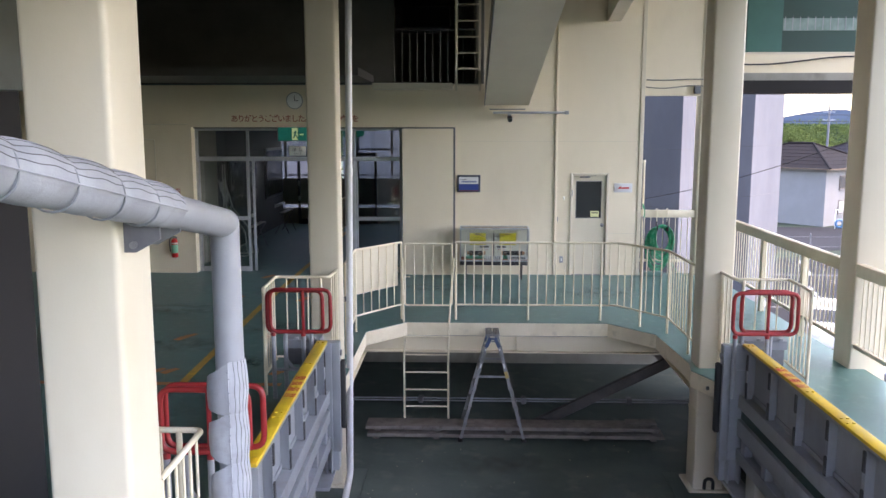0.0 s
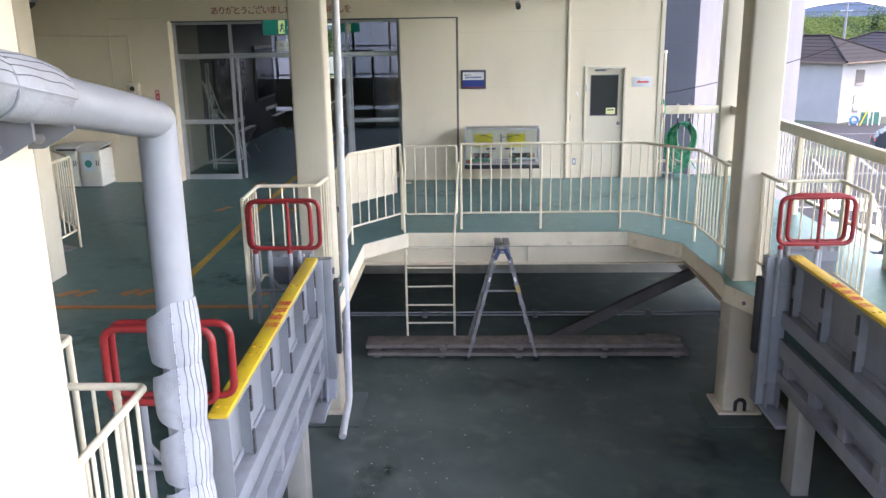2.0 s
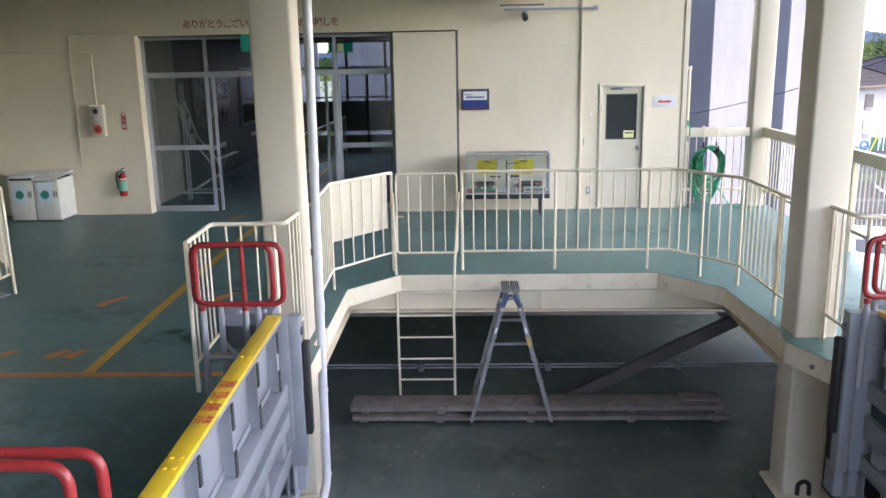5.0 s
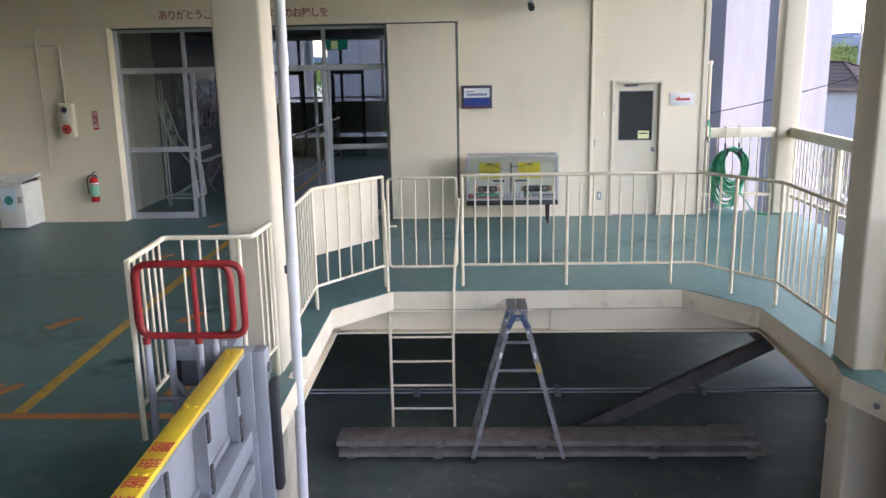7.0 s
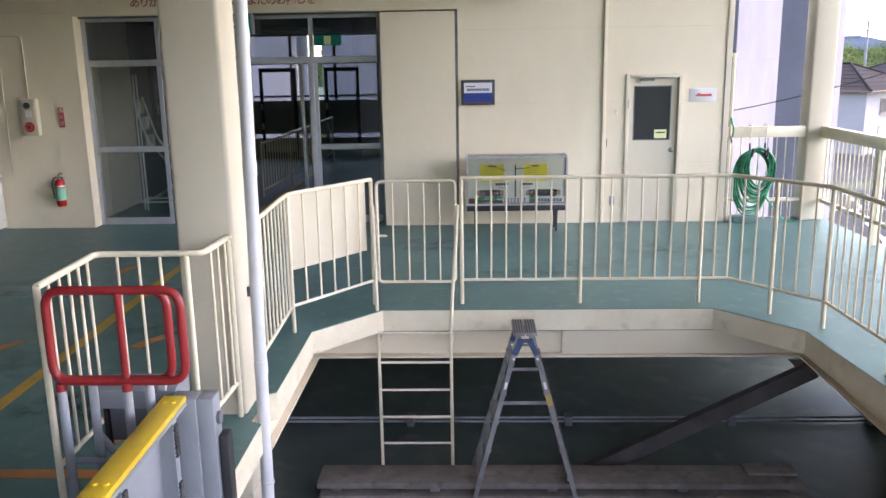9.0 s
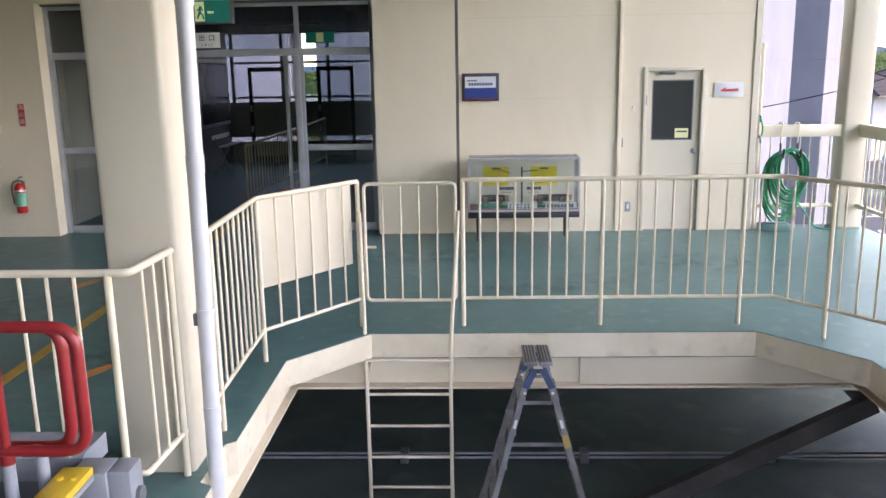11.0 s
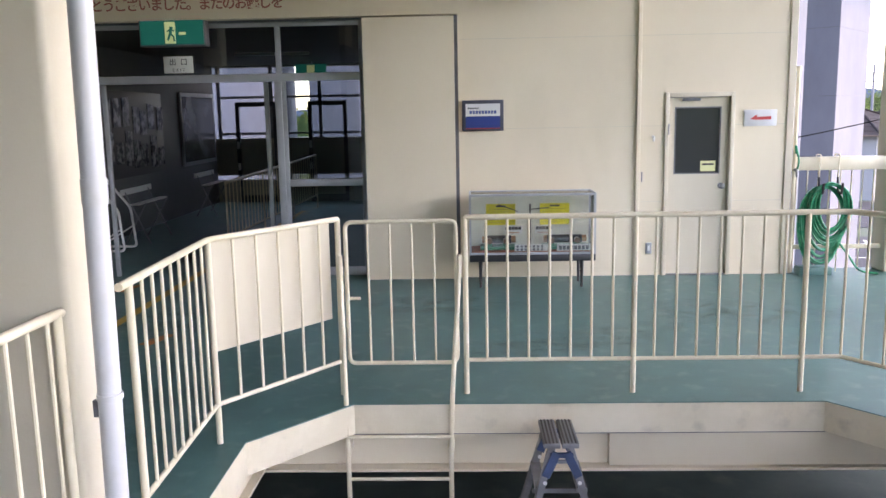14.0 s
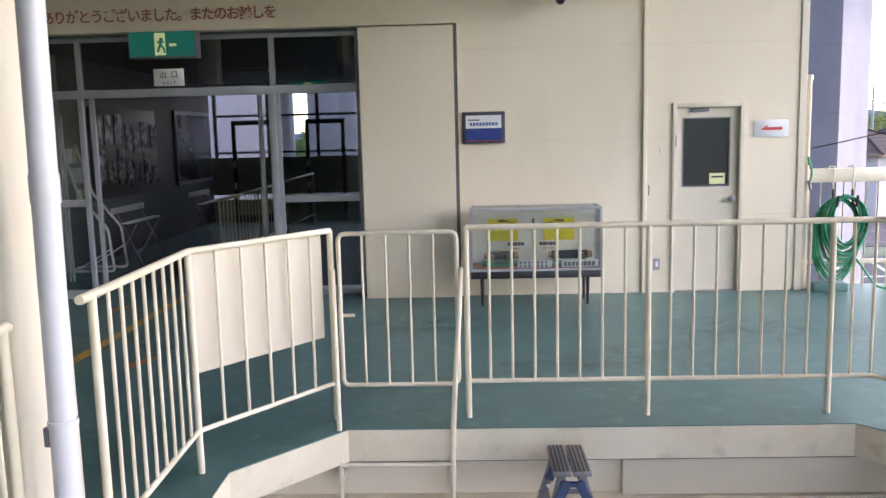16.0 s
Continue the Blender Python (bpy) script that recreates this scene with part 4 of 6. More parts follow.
part("rose", disc((2.862, 17.034, 1.03), 0.034, -0.006, "y"), ALU, leaf)
part("closer", box(2.40, 16.99, 1.99, 2.60, 17.03, 2.022, 0.006), GREY_DARK, leaf, "dark grey door closer")
part("closer_arm", beam((2.40, 16.985, 2.04), (2.72, 16.985, 2.03), 0.014, 0.008), GREY_DARK, leaf)
part("hinge", pipe([(2.245, 16.97, 1.62), (2.245, 16.97, 1.74)], 0.008, 8), GREY_LIGHT, door)
part("sill", box(2.25, 16.97, 0, 2.935, 17.1, 0.012), ALU, door)
sw = thing("outlet", (2.05, 16.99, 0.25), "grey wall outlet plate", "outlet")
part("plate", box(2.015, 16.985, 0.255, 2.085, 16.998, 0.385, 0.004), GREY_LIGHT, sw)
part("socket", box(2.038, 16.981, 0.29, 2.062, 16.9845, 0.35), WHITE, sw)
solid("wall_hook", pipe(rounded([(2.075, 16.998, 1.60), (2.075, 16.95, 1.60), (2.075, 16.95, 1.55)], 0.02), 0.014, 8), WHITE, "small white wall hook", "hook")
solid("wall_marker", box(1.952, 16.99, 1.09, 1.962, 16.998, 1.20), BLUE_CAP, "narrow blue label strip on the wall", "label")

# display case with machine models
dc = thing("display_case", (0.66, 16.55, 0), "glass display case with model machinery on dark legs", "display case")
X0, X1, Y0, Y1, Z0, Z1 = -0.02, 1.345, 16.34, 16.78, 0.30, 1.037
part("base", box(X0, Y0, Z0, X1, Y1, Z0 + 0.075, 0.003), plain("black_base", (0.02, 0.02, 0.025), 0.4), dc, "black base band")
fbm = bmesh.new()
e = 0.022
for x in (X0, X1 - e):
    for y in (Y0, Y1 - e):
        box(x, y, Z0 + 0.076, x + e, y + e, Z1, bm=fbm)
for y in (Y0, Y1 - e):
    box(X0 + e, y, Z1 - e, X1 - e, y + e, Z1, bm=fbm)
    box(X0 + e, y, Z0 + 0.076, X1 - e, y + e, Z0 + 0.076 + e, bm=fbm)
for x in (X0, X1 - e):
    box(x, Y0 + e, Z1 - e, x + e, Y1 - e, Z1, bm=fbm)
    box(x, Y0 + e, Z0 + 0.076, x + e, Y1 - e, Z0 + 0.076 + e, bm=fbm)
part("frame", fbm, ALU_FRAME, dc, smooth=False)
for n_g, (a, b_, c, d_, e_, f_) in enumerate(((X0 + e, Y0 + 0.006, Z0 + 0.1, X1 - e, Y0 + 0.010, Z1 - e), (X0 + 0.006, Y0 + e, Z0 + 0.1, X0 + 0.010, Y1 - e, Z1 - e), (X1 - 0.010, Y0 + e, Z0 + 0.1, X1 - 0.006, Y1 - e, Z1 - e), (X0 + e, Y0 + e, Z1 - 0.010, X1 - e, Y1 - e, Z1 - 0.006))):
    part("pane", box(a, b_, c, d_, e_, f_), GLASS_CASE, dc, smooth=False).visible_shadow = False
part("back_board", box(X0 + e, Y1 - 0.03, Z0 + 0.1, X1 - e, Y1 - 0.024, Z1 - e), mat("pale_sage_board", (0.76, 0.76, 0.66), (0.71, 0.71, 0.62), 0.6, scale=4), dc, "pale sage backing board", smooth=False)
part("floor_board", box(X0 + e, Y0 + e, Z0 + 0.1, X1 - e, Y1 - 0.03, Z0 + 0.11), mat("terracotta_mat", (0.4, 0.13, 0.08), (0.34, 0.1, 0.06), 0.7, scale=5), dc, "terracotta mat")
for x in (X0 + 0.12, X1 - 0.14):
    for y in (Y0 + 0.07, Y1 - 0.08):
        part("leg", pipe([(x, y, 0.0), (x, y, Z0)], [0.014, 0.022], 10), plain("dark_leg", (0.03, 0.027, 0.03), 0.45), dc, "slim dark tapered leg")
PAPER_Y = mat("yellow_paper", (0.75, 0.66, 0.03), (0.7, 0.6, 0.03), 0.6, scale=6)
for x in (0.171, 0.775):
    pp = part("yellow_notice", box(x, Y1 - 0.042, 0.648, x + 0.33, Y1 - 0.034, 0.888), PAPER_Y, dc, "yellow printed notice", smooth=False)
    part("heading", box(x + 0.11, Y1 - 0.0435, 0.852, x + 0.22, Y1 - 0.0425, 0.872), INK, pp, smooth=False)
    for k in range(6):
        part("text_line", box(x + 0.03, Y1 - 0.0435, 0.825 - k * 0.029, x + 0.29 - 0.05 * (k % 3), Y1 - 0.0425, 0.830 - k * 0.029), plain("olive_ink", (0.3, 0.26, 0.05), 0.6), pp, smooth=False)
part("gauge_post", box(0.645, 16.6, Z0 + 0.11, 0.665, 16.62, 0.90), INK, dc)
part("gauge_arm", pipe([(0.655, 16.6, 0.84), (0.86, 16.58, 0.86)], 0.006, 6), INK, dc)
part("gauge_arm", pipe([(0.30, 16.58, 0.90), (0.52, 16.58, 0.82)], 0.005, 6), INK, dc)
MODEL_G = plain("model_green", (0.02, 0.2, 0.11), 0.4)
for x, w in ((0.10, 0.40), (0.78, 0.50)):
    md = part("model_bed", box(x, 16.45, Z0 + 0.111, x + w, 16.68, Z0 + 0.145, 0.004), MODEL_G, dc, "green model bed")
    for xx in (x + 0.10, x + w - 0.12):
        part("bearing_block", box(xx - 0.03, 16.47, Z0 + 0.146, xx + 0.03, 16.66, Z0 + 0.18, 0.004), MODEL_G, md)
        part("roller", pipe([(xx, 16.44, Z0 + 0.208), (xx, 16.69, Z0 + 0.208)], 0.032, 14), plain("bronze", (0.16, 0.085, 0.05), 0.35, 0.6), md, "dark bronze roller")
    part("drum", pipe([(x + 0.06, 16.56, Z0 + 0.215), (x + w - 0.06, 16.56, Z0 + 0.215)], 0.045, 16), plain("dark_drum", (0.03, 0.028, 0.03), 0.35, 0.5), md, "dark ribbed drum")
    part("end_cap", pipe([(x + 0.02, 16.56, Z0 + 0.215), (x + 0.058, 16.56, Z0 + 0.215)], 0.038, 14), plain("copper", (0.5, 0.28, 0.17), 0.3, 0.8), md)
    part("end_cap", pipe([(x + w - 0.058, 16.56, Z0 + 0.215), (x + w - 0.01, 16.56, Z0 + 0.215)], 0.038, 14), plain("copper", (0.5, 0.28, 0.17), 0.3, 0.8), md)
for x in (0.37, 0.71):
    c_ = part("tag_card", box(x, 16.62, 0.560, x + 0.20, 16.625, 0.655), WHITE, dc, "small printed card", smooth=False)
    bars_of_writing("writing", x + 0.01, x + 0.19, 0.628, 0.036, 5, 16.619, INK, c_, 0.12)
    bars_of_writing("writing", x + 0.03, x + 0.17, 0.578, 0.012, 7, 16.619, ORANGE_LINE, c_, 0.3)
for x0, x1, n, rows in ((0.47, 0.83, 7, 2), (0.93, 1.31, 8, 1)):
    c_ = part("name_card", box(x0, 16.365, Z0 + 0.1, x1, 16.370, Z0 + 0.185), WHITE, dc, "white name card", smooth=False)
    for k in range(rows):
        bars_of_writing("writing", x0 + 0.02, x1 - 0.03, Z0 + (0.128 + 0.034 * k if rows > 1 else 0.143), 0.022 if rows > 1 else 0.045, n, 16.364, GREY_DARK, c_, 0.45 if rows > 1 else 0.2)

# fire things beside the doors
al = thing("fire_alarm_box", (-6.24, 16.95, 1.36), "cream fire alarm box with a red lamp and push button", "alarm box")
part("case", box(-6.36, 16.90, 1.365, -6.125, 16.998, 1.885, 0.008), CREAM_COL, al)
part("cover", box(-6.345, 16.892, 1.38, -6.14, 16.8995, 1.87, 0.003), CREAM_COL, al)
part("speaker", disc((-6.245, 16.892, 1.79), 0.045, -0.02, "y"), INK, al, "dark round lamp")
part("button_ring", disc((-6.235, 16.892, 1.49), 0.075, -0.015, "y", 24), plain("rose_red", (0.5, 0.07, 0.06), 0.35), al, "red push ring")
part("button", disc((-6.235, 16.877, 1.49), 0.028, -0.012, "y"), plain("dark_red", (0.2, 0.02, 0.02), 0.4), al)
part("grille", box(-6.28, 16.889, 1.63, -6.19, 16.8915, 1.72), WHITE, al)
solid("alarm_conduit", pipe(rounded([(-6.26, 16.985, 1.885), (-6.26, 16.985, 2.75), (-8.9, 16.985, 2.79)], 0.05), 0.011, 8), CREAM_COL, "thin cream conduit on the wall", "conduit")
solid("wall_conduit", pipe(rounded([(-6.62, 16.985, 0.80), (-6.62, 16.985, 3.06), (-5.55, 16.985, 3.06)], 0.05), 0.009, 8), CREAM_COL, "thin cream conduit along the wall", "conduit")
fs = thing("extinguisher_sign", (-5.82, 16.99, 1.47), "small red sign with white characters", "sign")
part("plate", box(-5.858, 16.990, 1.472, -5.778, 16.998, 1.755), plain("sign_red", (0.5, 0.03, 0.03), 0.4), fs, smooth=False)
for ch, z in (("消", 1.705), ("火", 1.615), ("器", 1.525)):
    lettering("character", ch, 0.075, on_wall(-5.818, 16.988, z), WHITE, fs)
fe = thing("fire_extinguisher", (-5.92, 16.92, 0.34), "red fire extinguisher hanging on the wall", "extinguisher")
part("cylinder", pipe([(-5.92, 16.92, 0.34), (-5.92, 16.92, 0.36), (-5.92, 16.92, 0.67), (-5.92, 16.92, 0.71), (-5.92, 16.92, 0.735)], [0.055, 0.066, 0.066, 0.05, 0.022], 20), plain("extinguisher_red", (0.5, 0.02, 0.02), 0.25), fe)
part("label", pipe([(-5.92, 16.92, 0.43), (-5.92, 16.92, 0.61)], 0.0672, 20, caps=False), plain("label_green", (0.15, 0.42, 0.3), 0.5), fe, "green and white label")
part("band", pipe([(-5.92, 16.92, 0.625), (-5.92, 16.92, 0.645)], 0.0672, 20, caps=False), WHITE, fe)
part("valve", pipe([(-5.92, 16.92, 0.735), (-5.92, 16.92, 0.78)], 0.018, 10), ALU, fe)
part("lever", pipe([(-5.935, 16.92, 0.78), (-5.90, 16.90, 0.815), (-5.85, 16.88, 0.82)], 0.008, 8), INK, fe)
part("lever", pipe([(-5.93, 16.92, 0.77), (-5.86, 16.89, 0.765)], 0.008, 8), INK, fe)
part("nozzle_hose", pipe(rounded([(-5.935, 16.915, 0.765), (-5.99, 16.90, 0.76), (-6.02, 16.89, 0.66), (-5.995, 16.88, 0.46)], 0.06), 0.011, 8), INK, fe, "black rubber hose")
part("hanger", box(-5.95, 16.975, 0.60, -5.89, 16.998, 0.75), GREY_DARK, fe)
CABINET = mat("white_cabinet", (0.74, 0.73, 0.68), (0.68, 0.66, 0.6), 0.4, scale=4, c=(0.55, 0.46, 0.3), spots=0.5)
PAPER = plain("pale_blue_paper", (0.62, 0.72, 0.78), 0.6)
for i, x in enumerate((-7.64, -7.21)):
    bn = thing("recycling_bin", (x + 0.2, 16.68, 0), "white recycling cabinet with a round green sticker", "bin", "recycling bins")
    part("body", box(x, 16.40, 0.03, x + 0.415, 16.96, 0.70, 0.012), CABINET, bn)
    part("plinth", box(x + 0.02, 16.43, 0.0, x + 0.395, 16.94, 0.029), GREY_DARK, bn)
    part("opening", box(x + 0.03, 16.402, 0.702, x + 0.385, 16.94, 0.735), INK, bn, "dark slot under the lid", smooth=False)
    part("top_flap", extrude_profile([(16.35, 0.70), (16.38, 0.735), (16.97, 0.80), (16.97, 0.775), (16.40, 0.735), (16.36, 0.69)] if i else [(16.39, 0.737), (16.39, 0.77), (16.97, 0.79), (16.97, 0.737)], "x", x - 0.005, x + 0.42), WHITE, bn)
    part("door_panel", box(x + 0.02, 16.392, 0.05, x + 0.395, 16.3995, 0.68, 0.003), CABINET, bn)
    part("notice", box(x + 0.07, 16.388, 0.32, x + 0.30, 16.3915, 0.66), PAPER, bn, "pale blue paper notice", smooth=False)
    part("sticker", disc((x + 0.185, 16.3875, 0.46), 0.07, -0.003, "y", 24), plain("teal_green", (0.02, 0.24, 0.21), 0.4), bn, "round green sticker")
    part("handle", box(x + 0.33, 16.38, 0.42, x + 0.35, 16.3915, 0.52), GREY_DARK, bn)
    part("handle", box(x + 0.37, 16.38, 0.42, x + 0.385, 16.3915, 0.52), GREY_DARK, bn)
ck = thing("wall_clock", (-3.36, 16.97, 3.37), "round pale wall clock above the doors", "clock")
part("rim", disc((-3.36, 16.998, 3.53), 0.17, -0.035, "y", 32), mat("clock_grey", (0.4, 0.4, 0.39), (0.35, 0.35, 0.34), 0.4, scale=4), ck)
part("dial", disc((-3.36, 16.962, 3.53), 0.15, -0.004, "y", 32), WHITE, ck)
part("hand", box(-3.365, 16.954, 3.53, -3.355, 16.957, 3.63), INK, ck)
part("hand", box(-3.36, 16.954, 3.525, -3.28, 16.957, 3.535), INK, ck)


def cctv(x, y, z, label):
    t = thing("security_camera", (x, y, z), label, "security camera", "security cameras")
    part("arm", box(x - 0.03, y + 0.02, z + 0.05, x + 0.03, 16.998, z + 0.09, 0.006), GREY_LIGHT, t)
    part("body", pipe([(x, y + 0.12, z + 0.03), (x - 0.0, y + 0.02, z), (x, y - 0.06, z - 0.03)], [0.045, 0.05, 0.048], 16), INK, t, "black round camera body")
    part("lens", disc((x, y - 0.062, z - 0.03), 0.03, -0.008, "y"), GLASS_DARK, t)
    return t


cctv(0.95, 16.62, 3.17, "black security camera under the overhead girder")
cctv(-7.9, 16.75, 3.32, "black security camera high on the wall")
cdt = thing("camera_conduit", (1.3, 16.7, 3.25), "grey steel conduit with a junction box", "conduit")
part("tube", pipe([(0.62, 16.66, 3.285), (2.05, 16.66, 3.285), (2.07, 16.98, 3.285)], 0.022, 10), GREY_LIGHT, cdt)
part("end_box", box(2.02, 16.62, 3.25, 2.10, 16.70, 3.32, 0.006), GREY_LIGHT, cdt)
part("tray", box(0.55, 16.60, 3.34, 1.25, 16.72, 3.36), GREY_DARK, cdt)

# overhead track girder
og = thing("track_girder", (0.9, 13.0, 3.45), "cream inclined box girder of the cable track", "girder")
gbm = bmesh.new()
sl = -0.18
ring = []
for y in (4.504, 16.7):
    z = 3.43 - sl * (16.7 - y)
    ring.append([gbm.verts.new(p) for p in ((0.46, y, z), (1.32, y, z), (1.32, y, z + 0.55), (0.46, y, z + 0.55))])
gbm.faces.new(ring[0])
gbm.faces.new(ring[1][::-1])
for i in range(4):
    gbm.faces.new((ring[0][i], ring[0][(i + 1) % 4], ring[1][(i + 1) % 4], ring[1][i]))
part("box", gbm, CREAM_COL, og, smooth=False)
part("lip", beam((0.455, 4.504, 3.47 - sl * 12.196), (0.455, 16.7, 3.47), 0.012, 0.10), GREY_DARK, og, "dark edge strip")
vl = thing("vertical_ladder", (0.12, 16.5, 3.68), "cream steel ladder hanging from above", "ladder")
for x in (-0.10, 0.35):
    part("stile", box(x - 0.025, 16.45, 3.70, x + 0.025, 16.50, 6.3, 0.004), CREAM_COL, vl)
for k in range(8):
    part("rung", pipe([(-0.08, 16.475, 3.82 + 0.30 * k), (0.33, 16.475, 3.82 + 0.30 * k)], 0.016, 8), CREAM_COL, vl)
structure("landing_ledge", box(-1.75, 16.60, 3.74, -0.17, 16.998, 3.86, 0.006), CREAM_COL, "cream ledge of the upper landing", "ledge")
ur = thing("upper_railing", (-2.0, 17.3, 3.84), "dim steel railing on the upper landing", "railing")
part("top_rail", pipe([(-3.9, 17.3, 4.95), (0.38, 17.3, 4.95)], 0.02, 8), GREY_DARK, ur)
for k in range(28):
    part("baluster", pipe([(-3.85 + 0.155 * k, 17.3, 3.84), (-3.85 + 0.155 * k, 17.3, 4.95)], 0.010, 6), GREY_DARK, ur)
uw = thing("upper_window", (-0.85, 23.7, 5.2), "dark framed window on the upper landing", "window")
part("frame", box(-1.9, 23.74, 5.6, -0.2, 23.79, 6.5, 0.01), GREY, uw)
part("pane", box(-1.7, 23.72, 5.75, -0.4, 23.738, 6.4), GLASS_DARK, uw)

# hall behind the doors
hr_ = thing("ramp_railing", (-3.66, 19.7, 0), "cream tube railing rising along the hall ramp", "railing")
for n_r, z_ in (("top_rail", 0.94), ("bottom_rail", 0.12)):
    part(n_r, pipe([(-3.66, 19.7, z_), (-3.2, 24.6, z_ + 0.15)], 0.024 if z_ > 0.5 else 0.014, 10), CREAM_RAIL, hr_)
for k in range(34):
    y = 19.7 + 4.9 * k / 33
    x, z_ = -3.66 + 0.46 * k / 33, 0.15 * k / 33
    part("baluster" if k % 11 else "post", pipe([(x, y, 0.12 + z_ if k % 11 else 0.0), (x, y, 0.94 + z_)], 0.010 if k % 11 else 0.018, 6), CREAM_RAIL, hr_)
for y0, y1, n in ((20.1, 22.7, 4),):
    bd = thing("notice_board", (-5.66, 21.0, 1.0), "dark notice board with pinned glossy sheets", "notice board")
    part("board", box(-5.698, y0, 0.95, -5.66, y1, 2.35, 0.006), plain("board_dark", (0.03, 0.028, 0.03), 0.5), bd)
    rnd = random.Random(5)
    FILM = mat("glossy_wrapped_sheet", (0.42, 0.42, 0.44), (0.07, 0.07, 0.08), 0.14, scale=7, fine=9, bump=0.9, low=0.42, high=0.62)
    for k in range(14):
        y, z = y0 + 0.12 + 0.36 * (k % 7) + rnd.uniform(-0.04, 0.04), 1.12 + 0.58 * (k // 7) + rnd.uniform(-0.08, 0.08)
        hgt, lean = rnd.uniform(0.34, 0.58), rnd.uniform(-0.03, 0.03)
        part("sheet", extrude_profile([(y, z), (y + 0.27, z + lean), (y + 0.29, z + hgt), (y + 0.01, z + hgt - lean)], "x", -5.658 + 0.0004 * k, -5.648 + 0.0004 * k), FILM, bd, smooth=False)
bd = thing("poster_case", (-5.66, 24.3, 0.9), "framed poster case with a dark landscape picture", "poster case")
part("frame", box(-5.698, 23.7, 0.95, -5.64, 25.8, 2.4, 0.01), GREY, bd)
part("picture", box(-5.639, 23.76, 1.03, -5.634, 25.72, 2.32), mat("dim_landscape", (0.07, 0.08, 0.085), (0.02, 0.025, 0.025), 0.2, scale=2.0, low=0.45, high=0.55), bd, smooth=False)
for y in (19.8, 23.2):
    bs = thing("folding_bench", (-5.2, y + 0.6, 0), "white slatted folding bench against the wall", "bench")
    part("back_slat", beam((-5.30, y, 0.80), (-5.30, y + 1.2, 0.80), 0.02, 0.09), WHITE, bs)
    part("seat_slat", beam((-5.10, y, 0.62), (-5.10, y + 1.2, 0.62), 0.13, 0.02), WHITE, bs)
    for yy in (y + 0.15, y + 1.05):
        part("leg", pipe([(-5.32, yy, 0.85), (-4.95, yy, 0.0)], 0.012, 8), ALU, bs)
        part("leg", pipe([(-4.98, yy, 0.63), (-5.35, yy, 0.0)], 0.012, 8), ALU, bs)
st = thing("display_stand", (-5.35, 19.2, 0), "white tube leaflet stand on feet behind the glass", "stand")
for y in (19.02, 19.45):
    part("side_frame", pipe(rounded([(-5.60, y, 1.80), (-5.40, y, 1.10), (-5.02, y, 0.62), (-4.97, y, 0.04), (-5.62, y, 0.04)], 0.06), 0.02, 8), WHITE, st)
    part("strut", pipe([(-5.0, y, 0.35), (-5.50, y, 0.05)], 0.012, 8), WHITE, st)
part("cross_tube", pipe([(-5.62, 19.02, 0.05), (-5.62, 19.45, 0.05)], 0.015, 8), WHITE, st)
for k, z in enumerate((0.95, 1.25, 1.52)):
    tray = part("tray", beam((-5.42 - 0.07 * k, 19.04, z), (-5.42 - 0.07 * k, 19.43, z), 0.10, 0.02), ALU, st)
    for j in range(3):
        c_ = ((0.75, 0.75, 0.72), (0.42, 0.46, 0.20), (0.45, 0.50, 0.55))[(j + k) % 3]
        part("leaflet", beam((-5.44 - 0.07 * k, 19.06 + 0.13 * j, z + 0.12), (-5.44 - 0.07 * k, 19.17 + 0.13 * j, z + 0.12), 0.012, 0.21), plain("leaflet_paper", c_, 0.35), tray, smooth=False)
gp_ = thing("folding_grille_pole", (-5.30, 18.5, 0), "pair of thin bright steel poles standing behind the glass", "pole")
for x in (-5.32, -5.27):
    part("pole", pipe([(x, 18.45, 0.0), (x, 18.45, 2.18)], 0.014, 8), WHITE, gp_)
fw = thing("window_hall", (-3.4, 26.0, 1.2), "dark framed hall window looking outside", "window", kind="structure")
for x in (-5.62, -4.44, -3.35, -2.28, -1.3):
    part("frame", box(x, 25.98, 1.42, x + 0.07, 26.06, 2.98), GREY_DARK, fw)
for z in (1.50, 2.30):
    part("frame", box(-5.55, 25.985, z, -1.3, 26.05, z + 0.05), GREY_DARK, fw)
NEAR_BLACK = plain("dark_bronze_frame", (0.05, 0.052, 0.058), 0.4)
for xl, xr in ((-5.19, -4.27), (-3.57, -2.71)):
    hd = thing("hall_door", ((xl + xr) / 2, 25.9, 0), "dark framed glass door in the hall", "door")
    for x in (xl, xr - 0.08):
        part("stile", box(x, 25.85, 0, x + 0.08, 25.92, 2.22), NEAR_BLACK, hd)
    part("head", box(xl + 0.08, 25.85, 2.12, xr - 0.08, 25.92, 2.22), NEAR_BLACK, hd)
    part("bottom_rail", box(xl + 0.08, 25.85, 0.0, xr - 0.08, 25.92, 0.16), NEAR_BLACK, hd)
    for z in (0.72, 1.20):
        part("push_plate", box(xl + 0.01, 25.84, z, xl + 0.07, 25.849, z + 0.16), WHITE, hd, "white push plate", smooth=False)
ex2 = thing("hall_exit_sign", (-3.35, 25.0, 2.75), "small green exit sign hanging in the hall", "exit sign")
part("face", box(-3.62, 25.0, 2.72, -2.98, 25.05, 2.96), EXIT_GREEN, ex2, smooth=False)
part("hanger", box(-3.32, 25.01, 2.96, -3.28, 25.04, 3.02), GREY_DARK, ex2)
part("pictogram_panel", box(-3.38, 24.994, 2.74, -3.22, 24.9985, 2.94), EXIT_WHITE, ex2, smooth=False)
lt = thing("tube_light", (-3.0, 20.5, 2.95), "unlit fluorescent tube fitting on the hall ceiling", "ceiling light")
